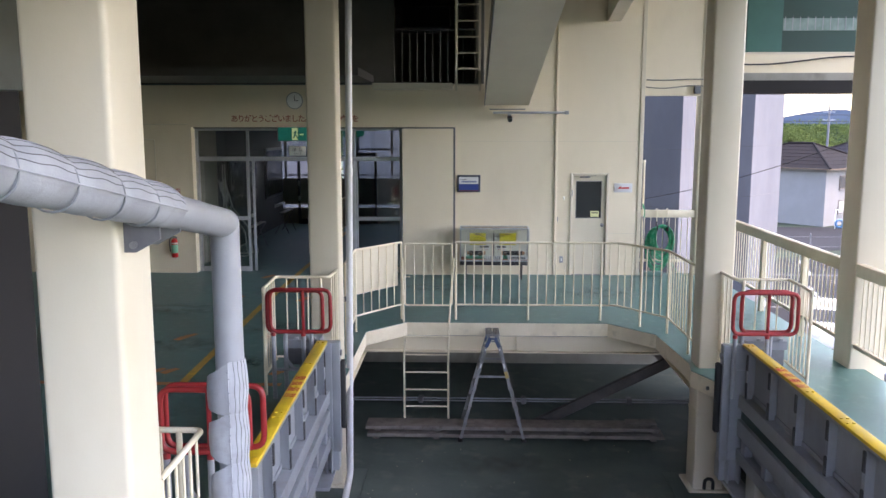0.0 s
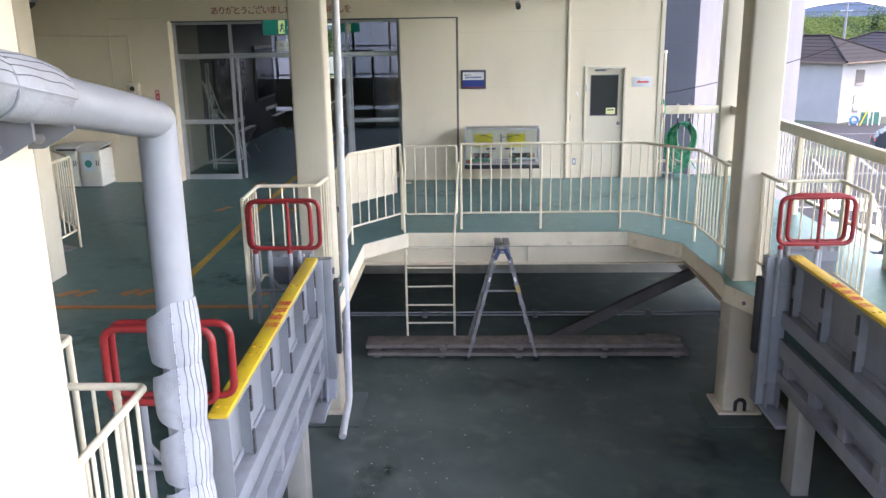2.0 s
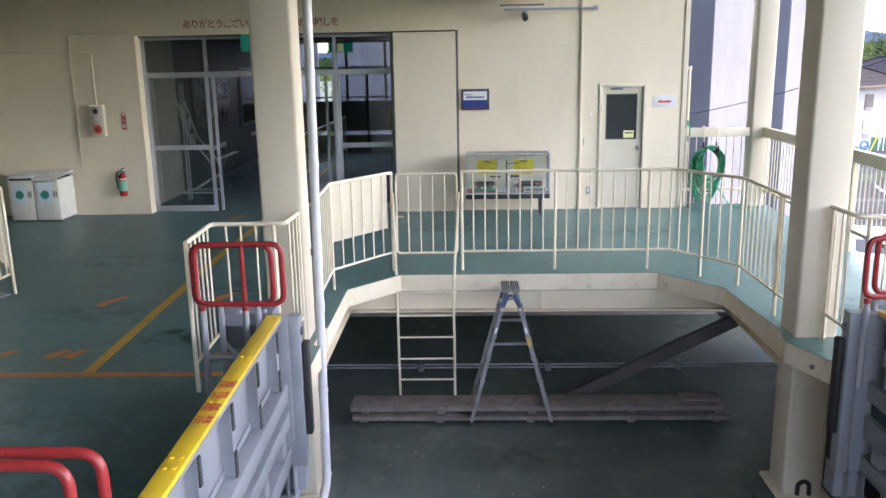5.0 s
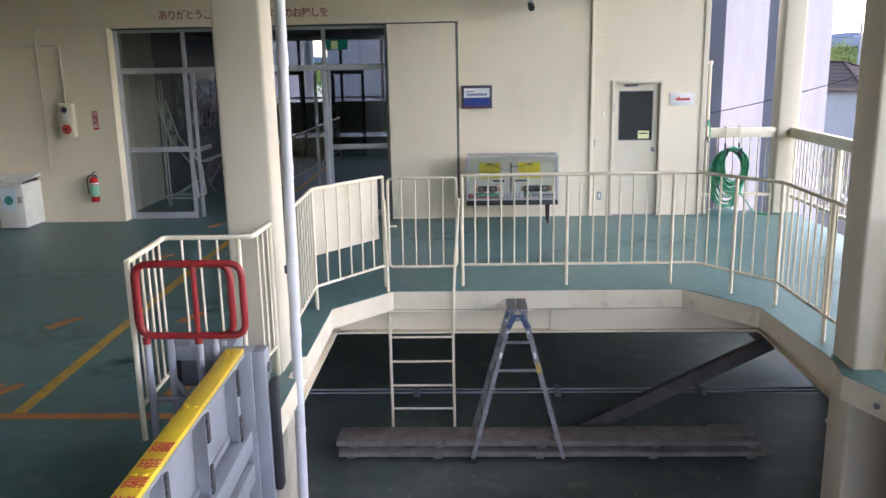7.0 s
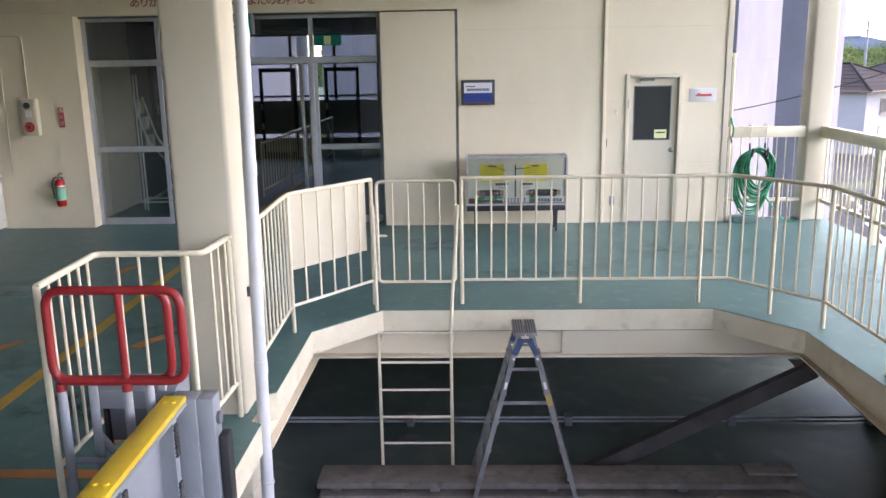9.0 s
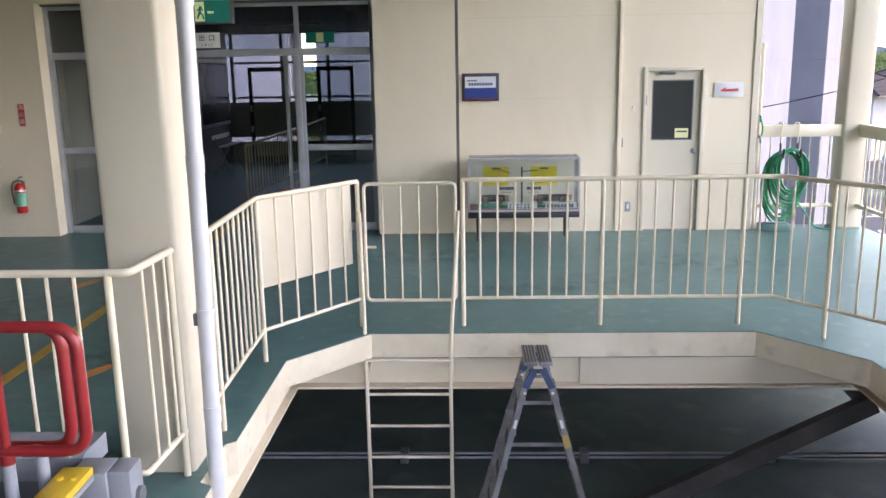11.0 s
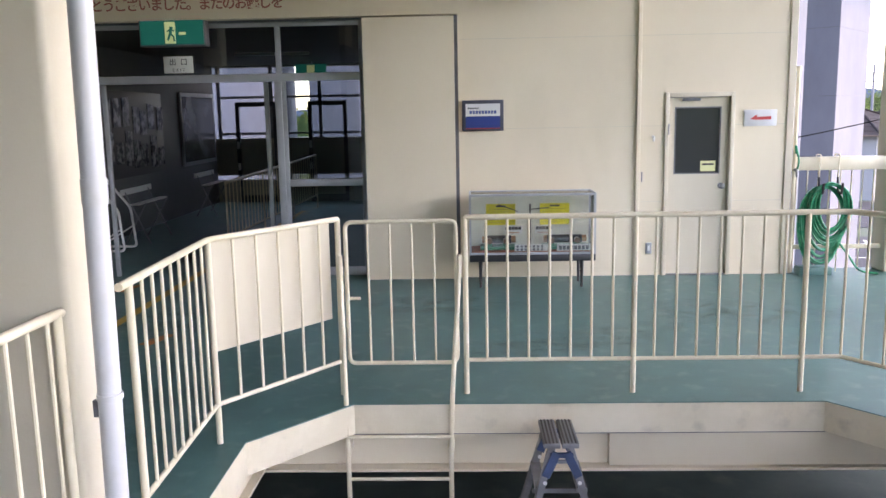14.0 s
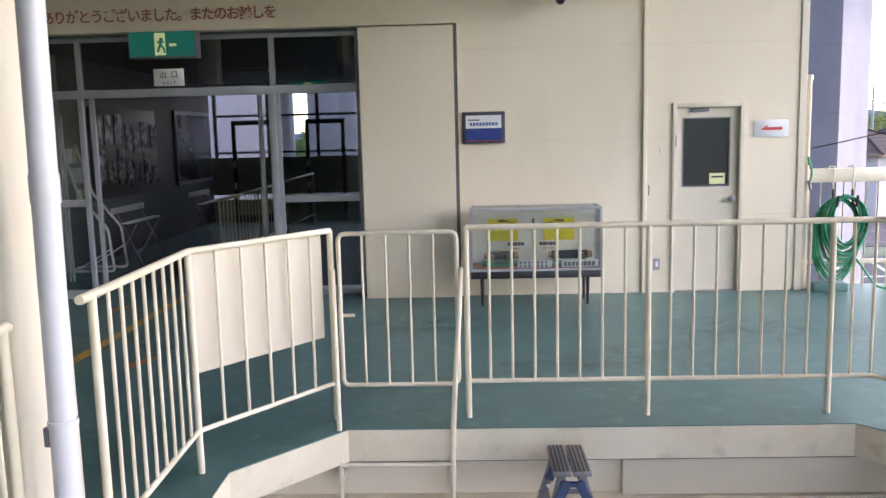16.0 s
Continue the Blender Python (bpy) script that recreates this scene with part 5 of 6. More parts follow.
part("tube", pipe([(-4.05, 22.0, 2.97), (-2.75, 22.0, 2.97)], 0.03, 10), WHITE, lt)



# ---- floor markings ----
def mark(name, outline, material, label):
    return solid(name, prism(outline, 0.001, 0.004), material, label, "floor marking", kind="structure", smooth=False)


mark("yellow_floor_line", [(-3.28, 9.60), (-3.18, 9.60), (-3.31, 14.0), (-3.33, 24.0), (-3.43, 24.0), (-3.41, 14.0)], YELLOW_LINE, "worn yellow line on the deck")
mark("orange_floor_line", [(-8.5, 9.51), (-2.05, 9.49), (-2.05, 9.59), (-8.5, 9.61)], ORANGE_LINE, "worn orange line across the deck")
for x, y, a, l in ((-4.42, 10.02, 35, 0.26), (-4.22, 10.03, 35, 0.26), (-3.72, 10.05, 30, 0.24), (-3.55, 10.05, 30, 0.24), (-3.92, 11.72, 25, 0.40), (-2.71, 11.87, 25, 0.36), (-3.95, 14.45, 20, 0.40), (-2.75, 14.4, 20, 0.36), (-3.9, 16.6, 20, 0.4), (-2.2, 10.0, 30, 0.2)):
    d = Vector((math.sin(radians(a)), math.cos(radians(a)))) * l / 2
    s = Vector((d.y, -d.x)).normalized() * 0.055
    k = s * 1.35
    mark("orange_footmark", [(x - d.x - s.x, y - d.y - s.y), (x - d.x * 0.2 - k.x, y - d.y * 0.2 - k.y), (x + d.x - s.x * 0.7, y + d.y - s.y * 0.7), (x + d.x + s.x * 0.7, y + d.y + s.y * 0.7), (x + d.x * 0.1 + s.x * 0.8, y + d.y * 0.1 + s.y * 0.8), (x - d.x + s.x, y - d.y + s.y)], ORANGE_LINE, "worn orange foot mark painted on the deck")


def blot(name, cx, cy, rx, ry, z, material, label, seed):
    """A flat film of dirt or wear on a floor."""
    bm = bmesh.new()
    a = random.Random(seed).uniform(-0.5, 0.5)
    uvl = bm.loops.layers.uv.new("UVMap")
    f = bm.faces.new([bm.verts.new((cx + sx * rx * math.cos(a) - sy * ry * math.sin(a), cy + sx * rx * math.sin(a) + sy * ry * math.cos(a), z + 0.0015 + 0.0002 * (seed % 7))) for sx, sy in ((-1, -1), (1, -1), (1, 1), (-1, 1))])
    for lo, c in zip(f.loops, ((0, 0), (1, 0), (1, 1), (0, 1))):
        lo[uvl].uv = c
    return solid(name, bm, material, label, "stain", kind="structure", smooth=False)


def patchy(material, scale, low, high):
    """Lets a stain break up into patches and fade out towards its rim, through its alpha."""
    n, l = material.node_tree.nodes, material.node_tree.links
    geo, tx, rm = n.new("ShaderNodeNewGeometry"), n.new("ShaderNodeTexNoise"), n.new("ShaderNodeMapRange")
    tx.inputs["Scale"].default_value, tx.inputs["Detail"].default_value, tx.inputs["Roughness"].default_value = scale, 8, 0.65
    rm.inputs[1].default_value, rm.inputs[2].default_value, rm.inputs[4].default_value = low, high, 0.55
    l.new(geo.outputs["Position"], tx.inputs[0])
    l.new(tx.outputs[0], rm.inputs[0])
    uv, ds, fd, mu = n.new("ShaderNodeUVMap"), n.new("ShaderNodeVectorMath"), n.new("ShaderNodeMapRange"), n.new("ShaderNodeMath")
    ds.operation, ds.inputs[1].default_value = "DISTANCE", (0.5, 0.5, 0)
    fd.inputs[1].default_value, fd.inputs[2].default_value, fd.inputs[3].default_value, fd.inputs[4].default_value = 0.15, 0.5, 1, 0
    mu.operation = "MULTIPLY"
    l.new(uv.outputs[0], ds.inputs[0])
    l.new(ds.outputs["Value"], fd.inputs[0])
    l.new(fd.outputs[0], mu.inputs[0])
    l.new(rm.outputs[0], mu.inputs[1])
    l.new(mu.outputs[0], n["Principled BSDF"].inputs["Alpha"])
    return material


STAIN = patchy(mat("dark_stain", (0.03, 0.07, 0.066), (0.02, 0.045, 0.045), 0.5, scale=7, bump=0.05), 7, 0.40, 0.62)
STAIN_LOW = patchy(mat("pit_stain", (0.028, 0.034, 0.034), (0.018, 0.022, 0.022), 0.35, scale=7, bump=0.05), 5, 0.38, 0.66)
SCUFF = patchy(mat("pale_scuff", (0.21, 0.31, 0.285), (0.16, 0.26, 0.24), 0.45, scale=7, bump=0.05), 4, 0.42, 0.72)
for i, (cx, cy, rx, ry) in enumerate(((-3.0, 10.45, 0.18, 0.22), (-2.75, 10.6, 0.26, 0.18), (-2.62, 10.36, 0.24, 0.2), (-2.9, 10.7, 0.16, 0.12))):
    blot("floor_stain", cx, cy, rx, ry, 0.0, STAIN, "dark scuffed stain on the green deck", i)
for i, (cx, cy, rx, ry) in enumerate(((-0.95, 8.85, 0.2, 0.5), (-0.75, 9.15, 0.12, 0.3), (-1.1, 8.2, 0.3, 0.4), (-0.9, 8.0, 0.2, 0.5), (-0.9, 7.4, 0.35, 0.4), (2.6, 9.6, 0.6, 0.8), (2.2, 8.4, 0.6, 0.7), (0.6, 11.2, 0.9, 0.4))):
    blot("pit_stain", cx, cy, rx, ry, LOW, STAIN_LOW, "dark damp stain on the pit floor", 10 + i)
for i, (cx, cy, rx, ry) in enumerate(((-3.9, 11.3, 0.7, 0.35), (-2.6, 12.2, 0.6, 0.5), (-4.6, 13.6, 0.8, 0.4), (-2.9, 15.0, 0.9, 0.5), (-3.6, 8.6, 0.7, 0.6), (-2.7, 7.4, 0.5, 0.6), (0.8, 14.2, 1.2, 0.35), (2.6, 15.2, 0.9, 0.5), (4.3, 13.5, 0.5, 1.0), (3.9, 11.2, 0.3, 0.6), (-0.4, 15.6, 0.8, 0.4))):
    blot("floor_scuff", cx, cy, rx * 1.3, ry * 1.3, 0.0, SCUFF, "pale worn scuffs on the green deck", 40 + i)
solid("floor_sheet", prism([(-5.55, 11.6), (-5.29, 11.88), (-5.25, 12.02), (-5.54, 12.17), (-5.8, 11.9)], 0.004, 0.012), GREY_LIGHT, "grey sheet lying on the deck under the railing", "sheet")

# ---- things in the pit ----
pl = thing("plank_stack", (0.85, 12.25, LOW), "stack of long weathered planks on the pit floor", "planks")
for i, (x0, x1, y0, y1, z0, z1) in enumerate(((-1.385, 3.0, 12.08, 12.44, -1.50, -1.445), (-1.36, 3.08, 12.04, 12.40, -1.60, -1.55))):
    part("plank", box(x0, y0, z0, x1, y1, z1, 0.006), WOOD, pl)
for i, x in enumerate((-1.26, -0.35, 0.72, 1.9, 2.9)):
    part("spacer", box(x, 12.12, -1.548, x + 0.09, 12.40, -1.502), WOOD, pl)
    part("bearer", box(x - 0.02, 12.09, LOW, x + 0.07, 12.40, -1.602), WOOD, pl)
solid("short_board", box(2.55, 12.22, -1.444, 3.0, 12.43, -1.415, 0.006), WOOD, "short weathered board lying on the planks", "board")

rnd = random.Random(21)
verts, faces = [], []
for k in range(90):
    x, y = rnd.gauss(-0.75, 0.45), rnd.gauss(9.2, 0.9)
    if k % 3 == 0:
        x, y = rnd.uniform(-1.1, 2.7), rnd.uniform(7.0, 12.0)
    if x < -1.15:
        continue
    r, a = rnd.uniform(0.005, 0.013), rnd.uniform(0, 6.28)
    i = len(verts)
    verts += [(x + r * math.cos(a + q), y + r * math.sin(a + q), LOW + 0.001) for q in (0, 2.0, 4.1)] + [(x, y, LOW + r * 0.6)]
    faces += [(i, i + 1, i + 3), (i + 1, i + 2, i + 3), (i + 2, i, i + 3)]
me = bpy.data.meshes.new("paint_flakes")
me.from_pydata(verts, [], faces)
me.materials.append(KERB)
tagged(new("paint_flakes", me), "pale paint flakes scattered on the pit floor", "debris", kind="stuff")

sl_ = thing("step_ladder", (0.5, 12.35, LOW), "worn aluminium folding stepladder standing open with blue hinges", "stepladder")
TOPZ = -0.06
for side, foot in ((-1, 0.04), (1, 0.99)):
    top = 0.515 + side * 0.055
    for yf, yt in ((12.02, 12.16), (12.70, 12.50)):
        part("stile", beam((foot, yf, LOW + 0.02), (top, yt, TOPZ), 0.05, 0.04, up=(1, 0, 0)), ALU, sl_)
        part("foot", box(foot - 0.035, yf - 0.03, LOW, foot + 0.035, yf + 0.03, LOW + 0.05, 0.006), BLACK, sl_)
    for k in range(1, 6):
        t_ = k / 6
        x = foot + (top - foot) * t_
        part("tread", beam((x, 12.02 + 0.14 * t_, LOW + (TOPZ - LOW) * t_), (x, 12.70 - 0.20 * t_, LOW + (TOPZ - LOW) * t_), 0.06, 0.03), ALU, sl_)
    part("top_step", box(top - 0.05, 12.13, TOPZ, top + 0.05, 12.53, TOPZ + 0.03, 0.006), ALU, sl_, "worn ribbed top step")
    for k in range(4):
        part("tread_rib", box(top - 0.04 + 0.022 * k, 12.14, TOPZ + 0.031, top - 0.03 + 0.022 * k, 12.52, TOPZ + 0.034), RUSTY, sl_)
    part("label", beam((foot + (top - foot) * 0.70, 11.995 + 0.14 * 0.7, LOW + (TOPZ - LOW) * 0.70), (foot + (top - foot) * 0.74, 11.995 + 0.14 * 0.74, LOW + (TOPZ - LOW) * 0.74), 0.022, 0.004, up=(0, -1, 0.1)), WHITE, sl_, "white paper label", smooth=False)
for yy in (12.13, 12.51):
    part("hinge", box(0.445, yy - 0.022, TOPZ - 0.052, 0.585, yy + 0.008, TOPZ - 0.022, 0.008), BLUE_CAP, sl_, "blue plastic hinge")
    for sd in (-1, 1):
        part("hinge_ear", beam((0.515 + sd * 0.03, yy - 0.01, TOPZ - 0.02), (0.515 + sd * 0.098, yy - 0.03, TOPZ - 0.16), 0.032, 0.05, up=(1, 0, 0)), BLUE_CAP, sl_)
        part("rivet", disc((0.515 + sd * 0.102, yy - 0.052, TOPZ - 0.19), 0.012, -0.006, "y", 10), WHITE, sl_)
    part("stay", box(0.45, yy - 0.018, TOPZ - 0.086, 0.58, yy + 0.004, TOPZ - 0.066, 0.004), ALU, sl_)
part("spreader", beam((0.315, 12.08, -0.66), (0.72, 12.08, -0.66), 0.012, 0.03), ALU, sl_)
part("spreader", beam((0.37, 12.54, -0.52), (0.66, 12.54, -0.52), 0.012, 0.03), ALU, sl_)
part("sticker", beam((0.735, 12.06, -0.68), (0.708, 12.068, -0.58), 0.05, 0.006, up=(0, -1, 0)), plain("ochre_sticker", (0.45, 0.33, 0.1), 0.5), sl_)

br = thing("raking_brace", (2.1, 13.4, LOW), "dusty grey steel brace under the deck", "brace")
part("bar", beam((1.16, 12.66, LOW + 0.02), (3.25, 12.66, -0.575), 0.09, 0.15), RUSTY, br)
part("gusset", extrude_profile([(3.02, -0.494), (3.16, -0.494), (3.30, -0.60), (3.18, -0.66)], "y", 12.70, 12.72), RUSTY, br)
part("foot_plate", box(1.02, 12.58, LOW, 1.30, 12.74, LOW + 0.018), RUSTY, br)
pr = thing("floor_pipes", (1.0, 13.8, LOW), "pair of thin grey pipes clamped along the pit floor", "pipe")
for dz in (0.03, 0.075):
    part("pipe", pipe([(-3.5, 13.8, LOW + dz), (5.2, 13.8, LOW + dz)], 0.014, 8), GREY, pr)
for x in (-2.2, -0.65, 1.1, 2.88, 4.4):
    part("clamp", box(x - 0.04, 13.72, LOW, x + 0.04, 13.86, LOW + 0.11, 0.006), GREY_DARK, pr)
for s, x in ((-1, 3.13),):
    part("anchor_shackle", pipe([(x + 0.115 + 0.055 * math.cos(math.pi * a / 12), 10.362, LOW + 0.13 + 0.06 * math.sin(math.pi * a / 12)) for a in range(13)] , 0.022, 8), BLACK, cr, "dark shackle")
    part("anchor_leg", pipe([(x + 0.06, 10.362, LOW + 0.05), (x + 0.06, 10.362, LOW + 0.13)], 0.022, 8), BLACK, cr)
    part("anchor_leg", pipe([(x + 0.17, 10.362, LOW + 0.05), (x + 0.17, 10.362, LOW + 0.13)], 0.022, 8), BLACK, cr)
part("bolt", disc((3.06, 9.94, -0.12), 0.022, -0.03, "x", 12), ALU, thing("deck_bolt", (3.06, 9.94, -0.12), "bolt in the deck edge", "bolt"))

# ---- corner by the hose ----
nr = thing("corner_railing", (4.25, 17.1, 0), "cream railing with a deep top beam", "railing")
part("top_beam", box(3.66, 17.04, 1.185, 4.735, 17.14, 1.335, 0.006), CREAM_RAIL, nr)
part("bottom_rail", box(3.66, 17.07, 0.27, 4.735, 17.11, 0.32, 0.004), CREAM_RAIL, nr)
pbar = mesh_of("bar", pipe([(0, 0, 0.0), (0, 0, 1.19)], 0.008, 8), CREAM_RAIL, True)
for k in range(8):
    shared("bar", pbar, (3.74 + 0.125 * k, 17.09, 0.0), nr)
hs = thing("garden_hose", (4.13, 17.0, 0), "coiled green garden hose hanging on the railing", "hose")
HOSE = mat("green_hose", (0.01, 0.32, 0.16), (0.008, 0.25, 0.125), 0.28, scale=9, bump=0.03)
rnd = random.Random(3)
for k in range(24):
    slack = k >= 14                      # the rear turns hang lower than the front ones
    j = (k - 14) / 9 if slack else k / 13
    rx = (0.20 + 0.06 * j if slack else 0.15 + 0.085 * j) + rnd.uniform(-0.01, 0.01)
    rz = (0.36 + 0.10 * j if slack else 0.255 + 0.085 * j) + rnd.uniform(-0.012, 0.012)
    zc = (1.0 if slack else 1.035) - rz + rnd.uniform(-0.012, 0.012)
    yc = 16.995 + 0.012 * (k % 2) if slack else 16.90 + 0.016 * (k % 5)
    xc = 4.075 - (0.025 + 0.05 * j if slack else 0.0) + rnd.uniform(-0.006, 0.006)
    loop = [Vector((xc + rx * math.sin(a * math.tau / 36) * (1.0 + 0.12 * math.cos(a * math.tau / 36)), yc + 0.010 * math.sin(a * math.tau / 36 + k), zc + rz * math.cos(a * math.tau / 36))) for a in range(36)]
    part("coil", pipe(loop, 0.0125, 8, closed=True), HOSE, hs)
part("tail", pipe(rounded([(4.2, 16.93, 0.36), (4.32, 16.92, 0.2), (4.42, 16.9, 0.03), (4.62, 16.86, 0.014)], 0.1), 0.0125, 8), HOSE, hs)
part("tail", pipe(rounded([(3.70, 17.0, 1.16), (3.72, 16.97, 1.3), (3.66, 16.96, 1.5), (3.68, 16.97, 1.38)], 0.06), 0.011, 8), HOSE, hs)
for x in (3.98, 4.19):
    hanger = part("hanger", pipe(rounded([(x, 17.15, 1.30), (x, 17.15, 1.36), (x, 17.02, 1.36), (x - 0.02, 17.0, 1.10)], 0.02), 0.008, 8), CREAM_RAIL, hs, "cream hanging rod")
    part("hook", pipe(rounded([(x - 0.02, 17.0, 1.11), (x - 0.02, 16.98, 0.95), (x - 0.02, 16.88, 0.93), (x - 0.02, 16.86, 1.05)], 0.02), 0.014, 8), INK, hanger, "black hook")
part("weight", box(3.73, 16.84, 0.0, 4.10, 17.02, 0.095, 0.012), GREEN, hs, "green block under the coil")
sp2 = thing("standpipe", (3.69, 17.0, 0), "cream standpipe with a tap at the wall corner", "standpipe")
part("pipe", pipe([(3.685, 17.03, 0), (3.685, 17.03, 2.30)], 0.022, 10), CREAM_RAIL, sp2)
part("cap", pipe([(3.685, 17.03, 2.30), (3.685, 17.03, 2.35)], [0.034, 0.028], 12), CREAM_RAIL, sp2)
part("tap", pipe(rounded([(3.685, 17.03, 1.2), (3.685, 16.95, 1.2), (3.685, 16.93, 1.12)], 0.03), 0.016, 10), ALU, sp2, "metal tap")

# ---- parapet along the open side ----
PX = 4.98
for y0, y1 in ((10.86, 17.0), (-0.9, 10.40)):
    pp = thing("parapet_railing", (PX, (y0 + y1) / 2, 0), "cream parapet railing with a deep top beam and thin bars", "railing", "parapet railings")
    part("top_beam", box(PX - 0.05, y0, 1.18, PX + 0.05, y1, 1.335, 0.006), CREAM_RAIL, pp)
    part("bottom_rail", box(PX - 0.025, y0, 0.27, PX + 0.025, y1, 0.32, 0.004), CREAM_RAIL, pp)
    n = max(1, round((y1 - y0) / 1.7))
    for k in range(1, n):
        y = y1 - 1.64 * k
        part("post", box(PX - 0.04, y - 0.045, 0, PX + 0.04, y + 0.045, 1.178, 0.005), CREAM_RAIL, pp)
    tb = mesh_of("bar", pipe([(0, 0, 0.31), (0, 0, 1.185)], 0.009, 6), CREAM_RAIL, True)
    m = round((y1 - y0) / 0.12)
    for k in range(1, m):
        shared("bar", tb, (PX, y0 + (y1 - y0) * k / m, 0), pp)
gp = thing("green_panel", (7.0, 17.6, 4.46), "green tinted window panel above the corner beam", "window panel")
part("pane", box(5.4, 17.55, 4.50, 9.5, 17.56, 7.5), mat("green_tinted_panel", (0.001, 0.05, 0.04), (0.001, 0.034, 0.028), 0.55, scale=0.6, bump=0.0), gp, "dark green tinted pane", smooth=False)
part("pane", box(5.76, 17.535, 4.51, 6.46, 17.545, 7.4), mat("pale_green_tinted_panel", (0.02, 0.12, 0.10), (0.012, 0.09, 0.075), 0.5, scale=0.8, bump=0.0), gp, "paler green pane", smooth=False)
part("sill", box(5.36, 17.46, 4.462, 9.5, 17.66, 4.50), CREAM_COL, gp)
part("pale_band", box(6.47, 17.535, 4.93, 8.05, 17.545, 5.17), mat("pale_fence", (0.22, 0.31, 0.30), (0.14, 0.22, 0.21), 0.6, scale=5), gp, "pale fence showing in the pane", smooth=False)
for k in range(11):
    part("fence_post", box(6.50 + 0.15 * k, 17.528, 4.93, 6.515 + 0.15 * k, 17.534, 5.20), GREY_LIGHT, gp, smooth=False)
sc = thing("spandrel_cables", (4.3, 16.98, 3.75), "dusty cables clipped along the foot of the upper wall", "cable")
for z, sag in ((3.93, 0.01), (3.79, 0.025)):
    part("cable", pipe([(3.66 + 0.12 * k, 16.985, z - sag * math.sin(k * 0.6)) for k in range(11)], 0.011, 6), UNDER, sc)
part("clamp", box(4.60, 16.93, 3.66, 4.72, 17.015, 3.80, 0.01), GREY_DARK, sc)
fl = thing("cable_run", (7.0, 17.4, 4.1), "black cable drooping along the corner beam", "cable")
part("cable", pipe([(3.66 + 0.36 * k, 17.38, 4.22 + 0.05 * math.sin(k * 0.7) + 0.012 * k) for k in range(16)], 0.016, 6), INK, fl)


# ---- outside ----
ASPHALT = mat("grey_asphalt", (0.023, 0.023, 0.028), (0.018, 0.018, 0.022), 0.95, scale=0.25, fine=20, bump=0.1, c=(0.03, 0.03, 0.035), spots=0.4, spec=0.15)
GRASS = mat("grass_ground", (0.016, 0.03, 0.011), (0.010, 0.019, 0.008), 0.95, scale=0.3, fine=6, bump=0.3)
LINE = plain("white_road_paint", (0.36, 0.36, 0.36), 0.7)
G0 = -4.8
bm = bmesh.new()
vs = [bm.verts.new(p) for p in ((-900, -900, G0), (900, -900, G0), (900, 900, G0), (-900, 900, G0))]
bm.faces.new(vs)
structure("ground", bm, GRASS, "green grassy ground around the station", "ground")
structure("car_park", prism([(5.6, 2.0), (46, 2.0), (46, 50), (5.6, 50)], G0 + 0.004, G0 + 0.02), ASPHALT, "grey asphalt car park below the station", "car park")
structure("road", prism([(5, 53.5), (80, 52), (80, 64), (5, 66)], G0 + 0.022, G0 + 0.034), ASPHALT, "grey asphalt road past the houses", "road")
mk = thing("parking_lines", (14, 28, G0), "white painted parking bay lines", "road marking", kind="structure")
for r in range(5):
    y = 12 + r * 8
    for k in range(12):
        x = 8 + k * 2.6
        part("bay_line", beam((x, y, G0 + 0.024), (x + 1.2, y + 4.8, G0 + 0.024), 0.12, 0.006), LINE, mk, smooth=False)
    part("row_line", beam((7, y, G0 + 0.024), (40, y, G0 + 0.024), 0.12, 0.005), LINE, mk, smooth=False)


def car(x, y, rot, colour, label):
    c = thing("parked_car", (0, 0, 0), label, "car", "parked cars")
    paint = plain("car_paint", colour, 0.25)
    prof = [(-2.0, 0.35), (-2.02, 0.75), (-1.95, 0.95), (-1.15, 1.05), (-0.75, 1.45), (1.2, 1.5), (1.85, 1.1), (2.0, 0.95), (2.02, 0.4)]
    bm = extrude_profile(prof, "x", -0.82, 0.82)
    bmesh.ops.bevel(bm, geom=bm.edges[:], offset=0.06, segments=2, affect="EDGES")
    part("body", bm, paint, c)
    for sx in (-0.825, 0.815):
        part("side_window", extrude_profile([(-1.0, 1.06), (-0.70, 1.38), (1.12, 1.42), (1.6, 1.12)], "x", sx, sx + 0.01), GLASS_DARK, c, smooth=False)
    part("windscreen", beam((0, -1.165, 1.08), (0, -0.79, 1.44), 1.4, 0.02, up=(0, 0, 1)), GLASS_DARK, c, smooth=False)
    part("rear_window", beam((0, 1.27, 1.48), (0, 1.82, 1.14), 1.36, 0.03), GLASS_DARK, c, smooth=False)
    for sx in (-0.75, 0.57):
        for y_ in (-1.25, 1.25):
            w = part("wheel", pipe([(sx, y_, 0.32), (sx + 0.2, y_, 0.32)], 0.32, 18), BLACK, c)
            part("rim", pipe([(sx - 0.005, y_, 0.32), (sx + 0.205, y_, 0.32)], 0.19, 14), ALU, w)
    for sx in (-0.6, 0.6):
        part("headlight", box(sx - 0.16, -2.03, 0.72, sx + 0.16, -1.98, 0.86, 0.01), WHITE, c)
        part("tail_light", box(sx - 0.12, 1.98, 0.75, sx + 0.12, 2.03, 0.95, 0.01), RED, c)
    c.matrix_basis = pose(x, y, G0 + 0.02, 0, 0, rot)
    return c


car(13.2, 29.6, -20, (0.75, 0.75, 0.77), "white hatchback parked in a bay")
car(15.6, 29.0, -20, (0.72, 0.73, 0.76), "white hatchback parked in a bay")
car(11.0, 22.0, -20, (0.05, 0.06, 0.09), "dark hatchback parked in a bay")
car(25.9, 50.6, 75, (0.02, 0.025, 0.035), "dark minivan parked by the road")
car(10.4, 16.0, -20, (0.7, 0.7, 0.72), "white hatchback parked in a bay")

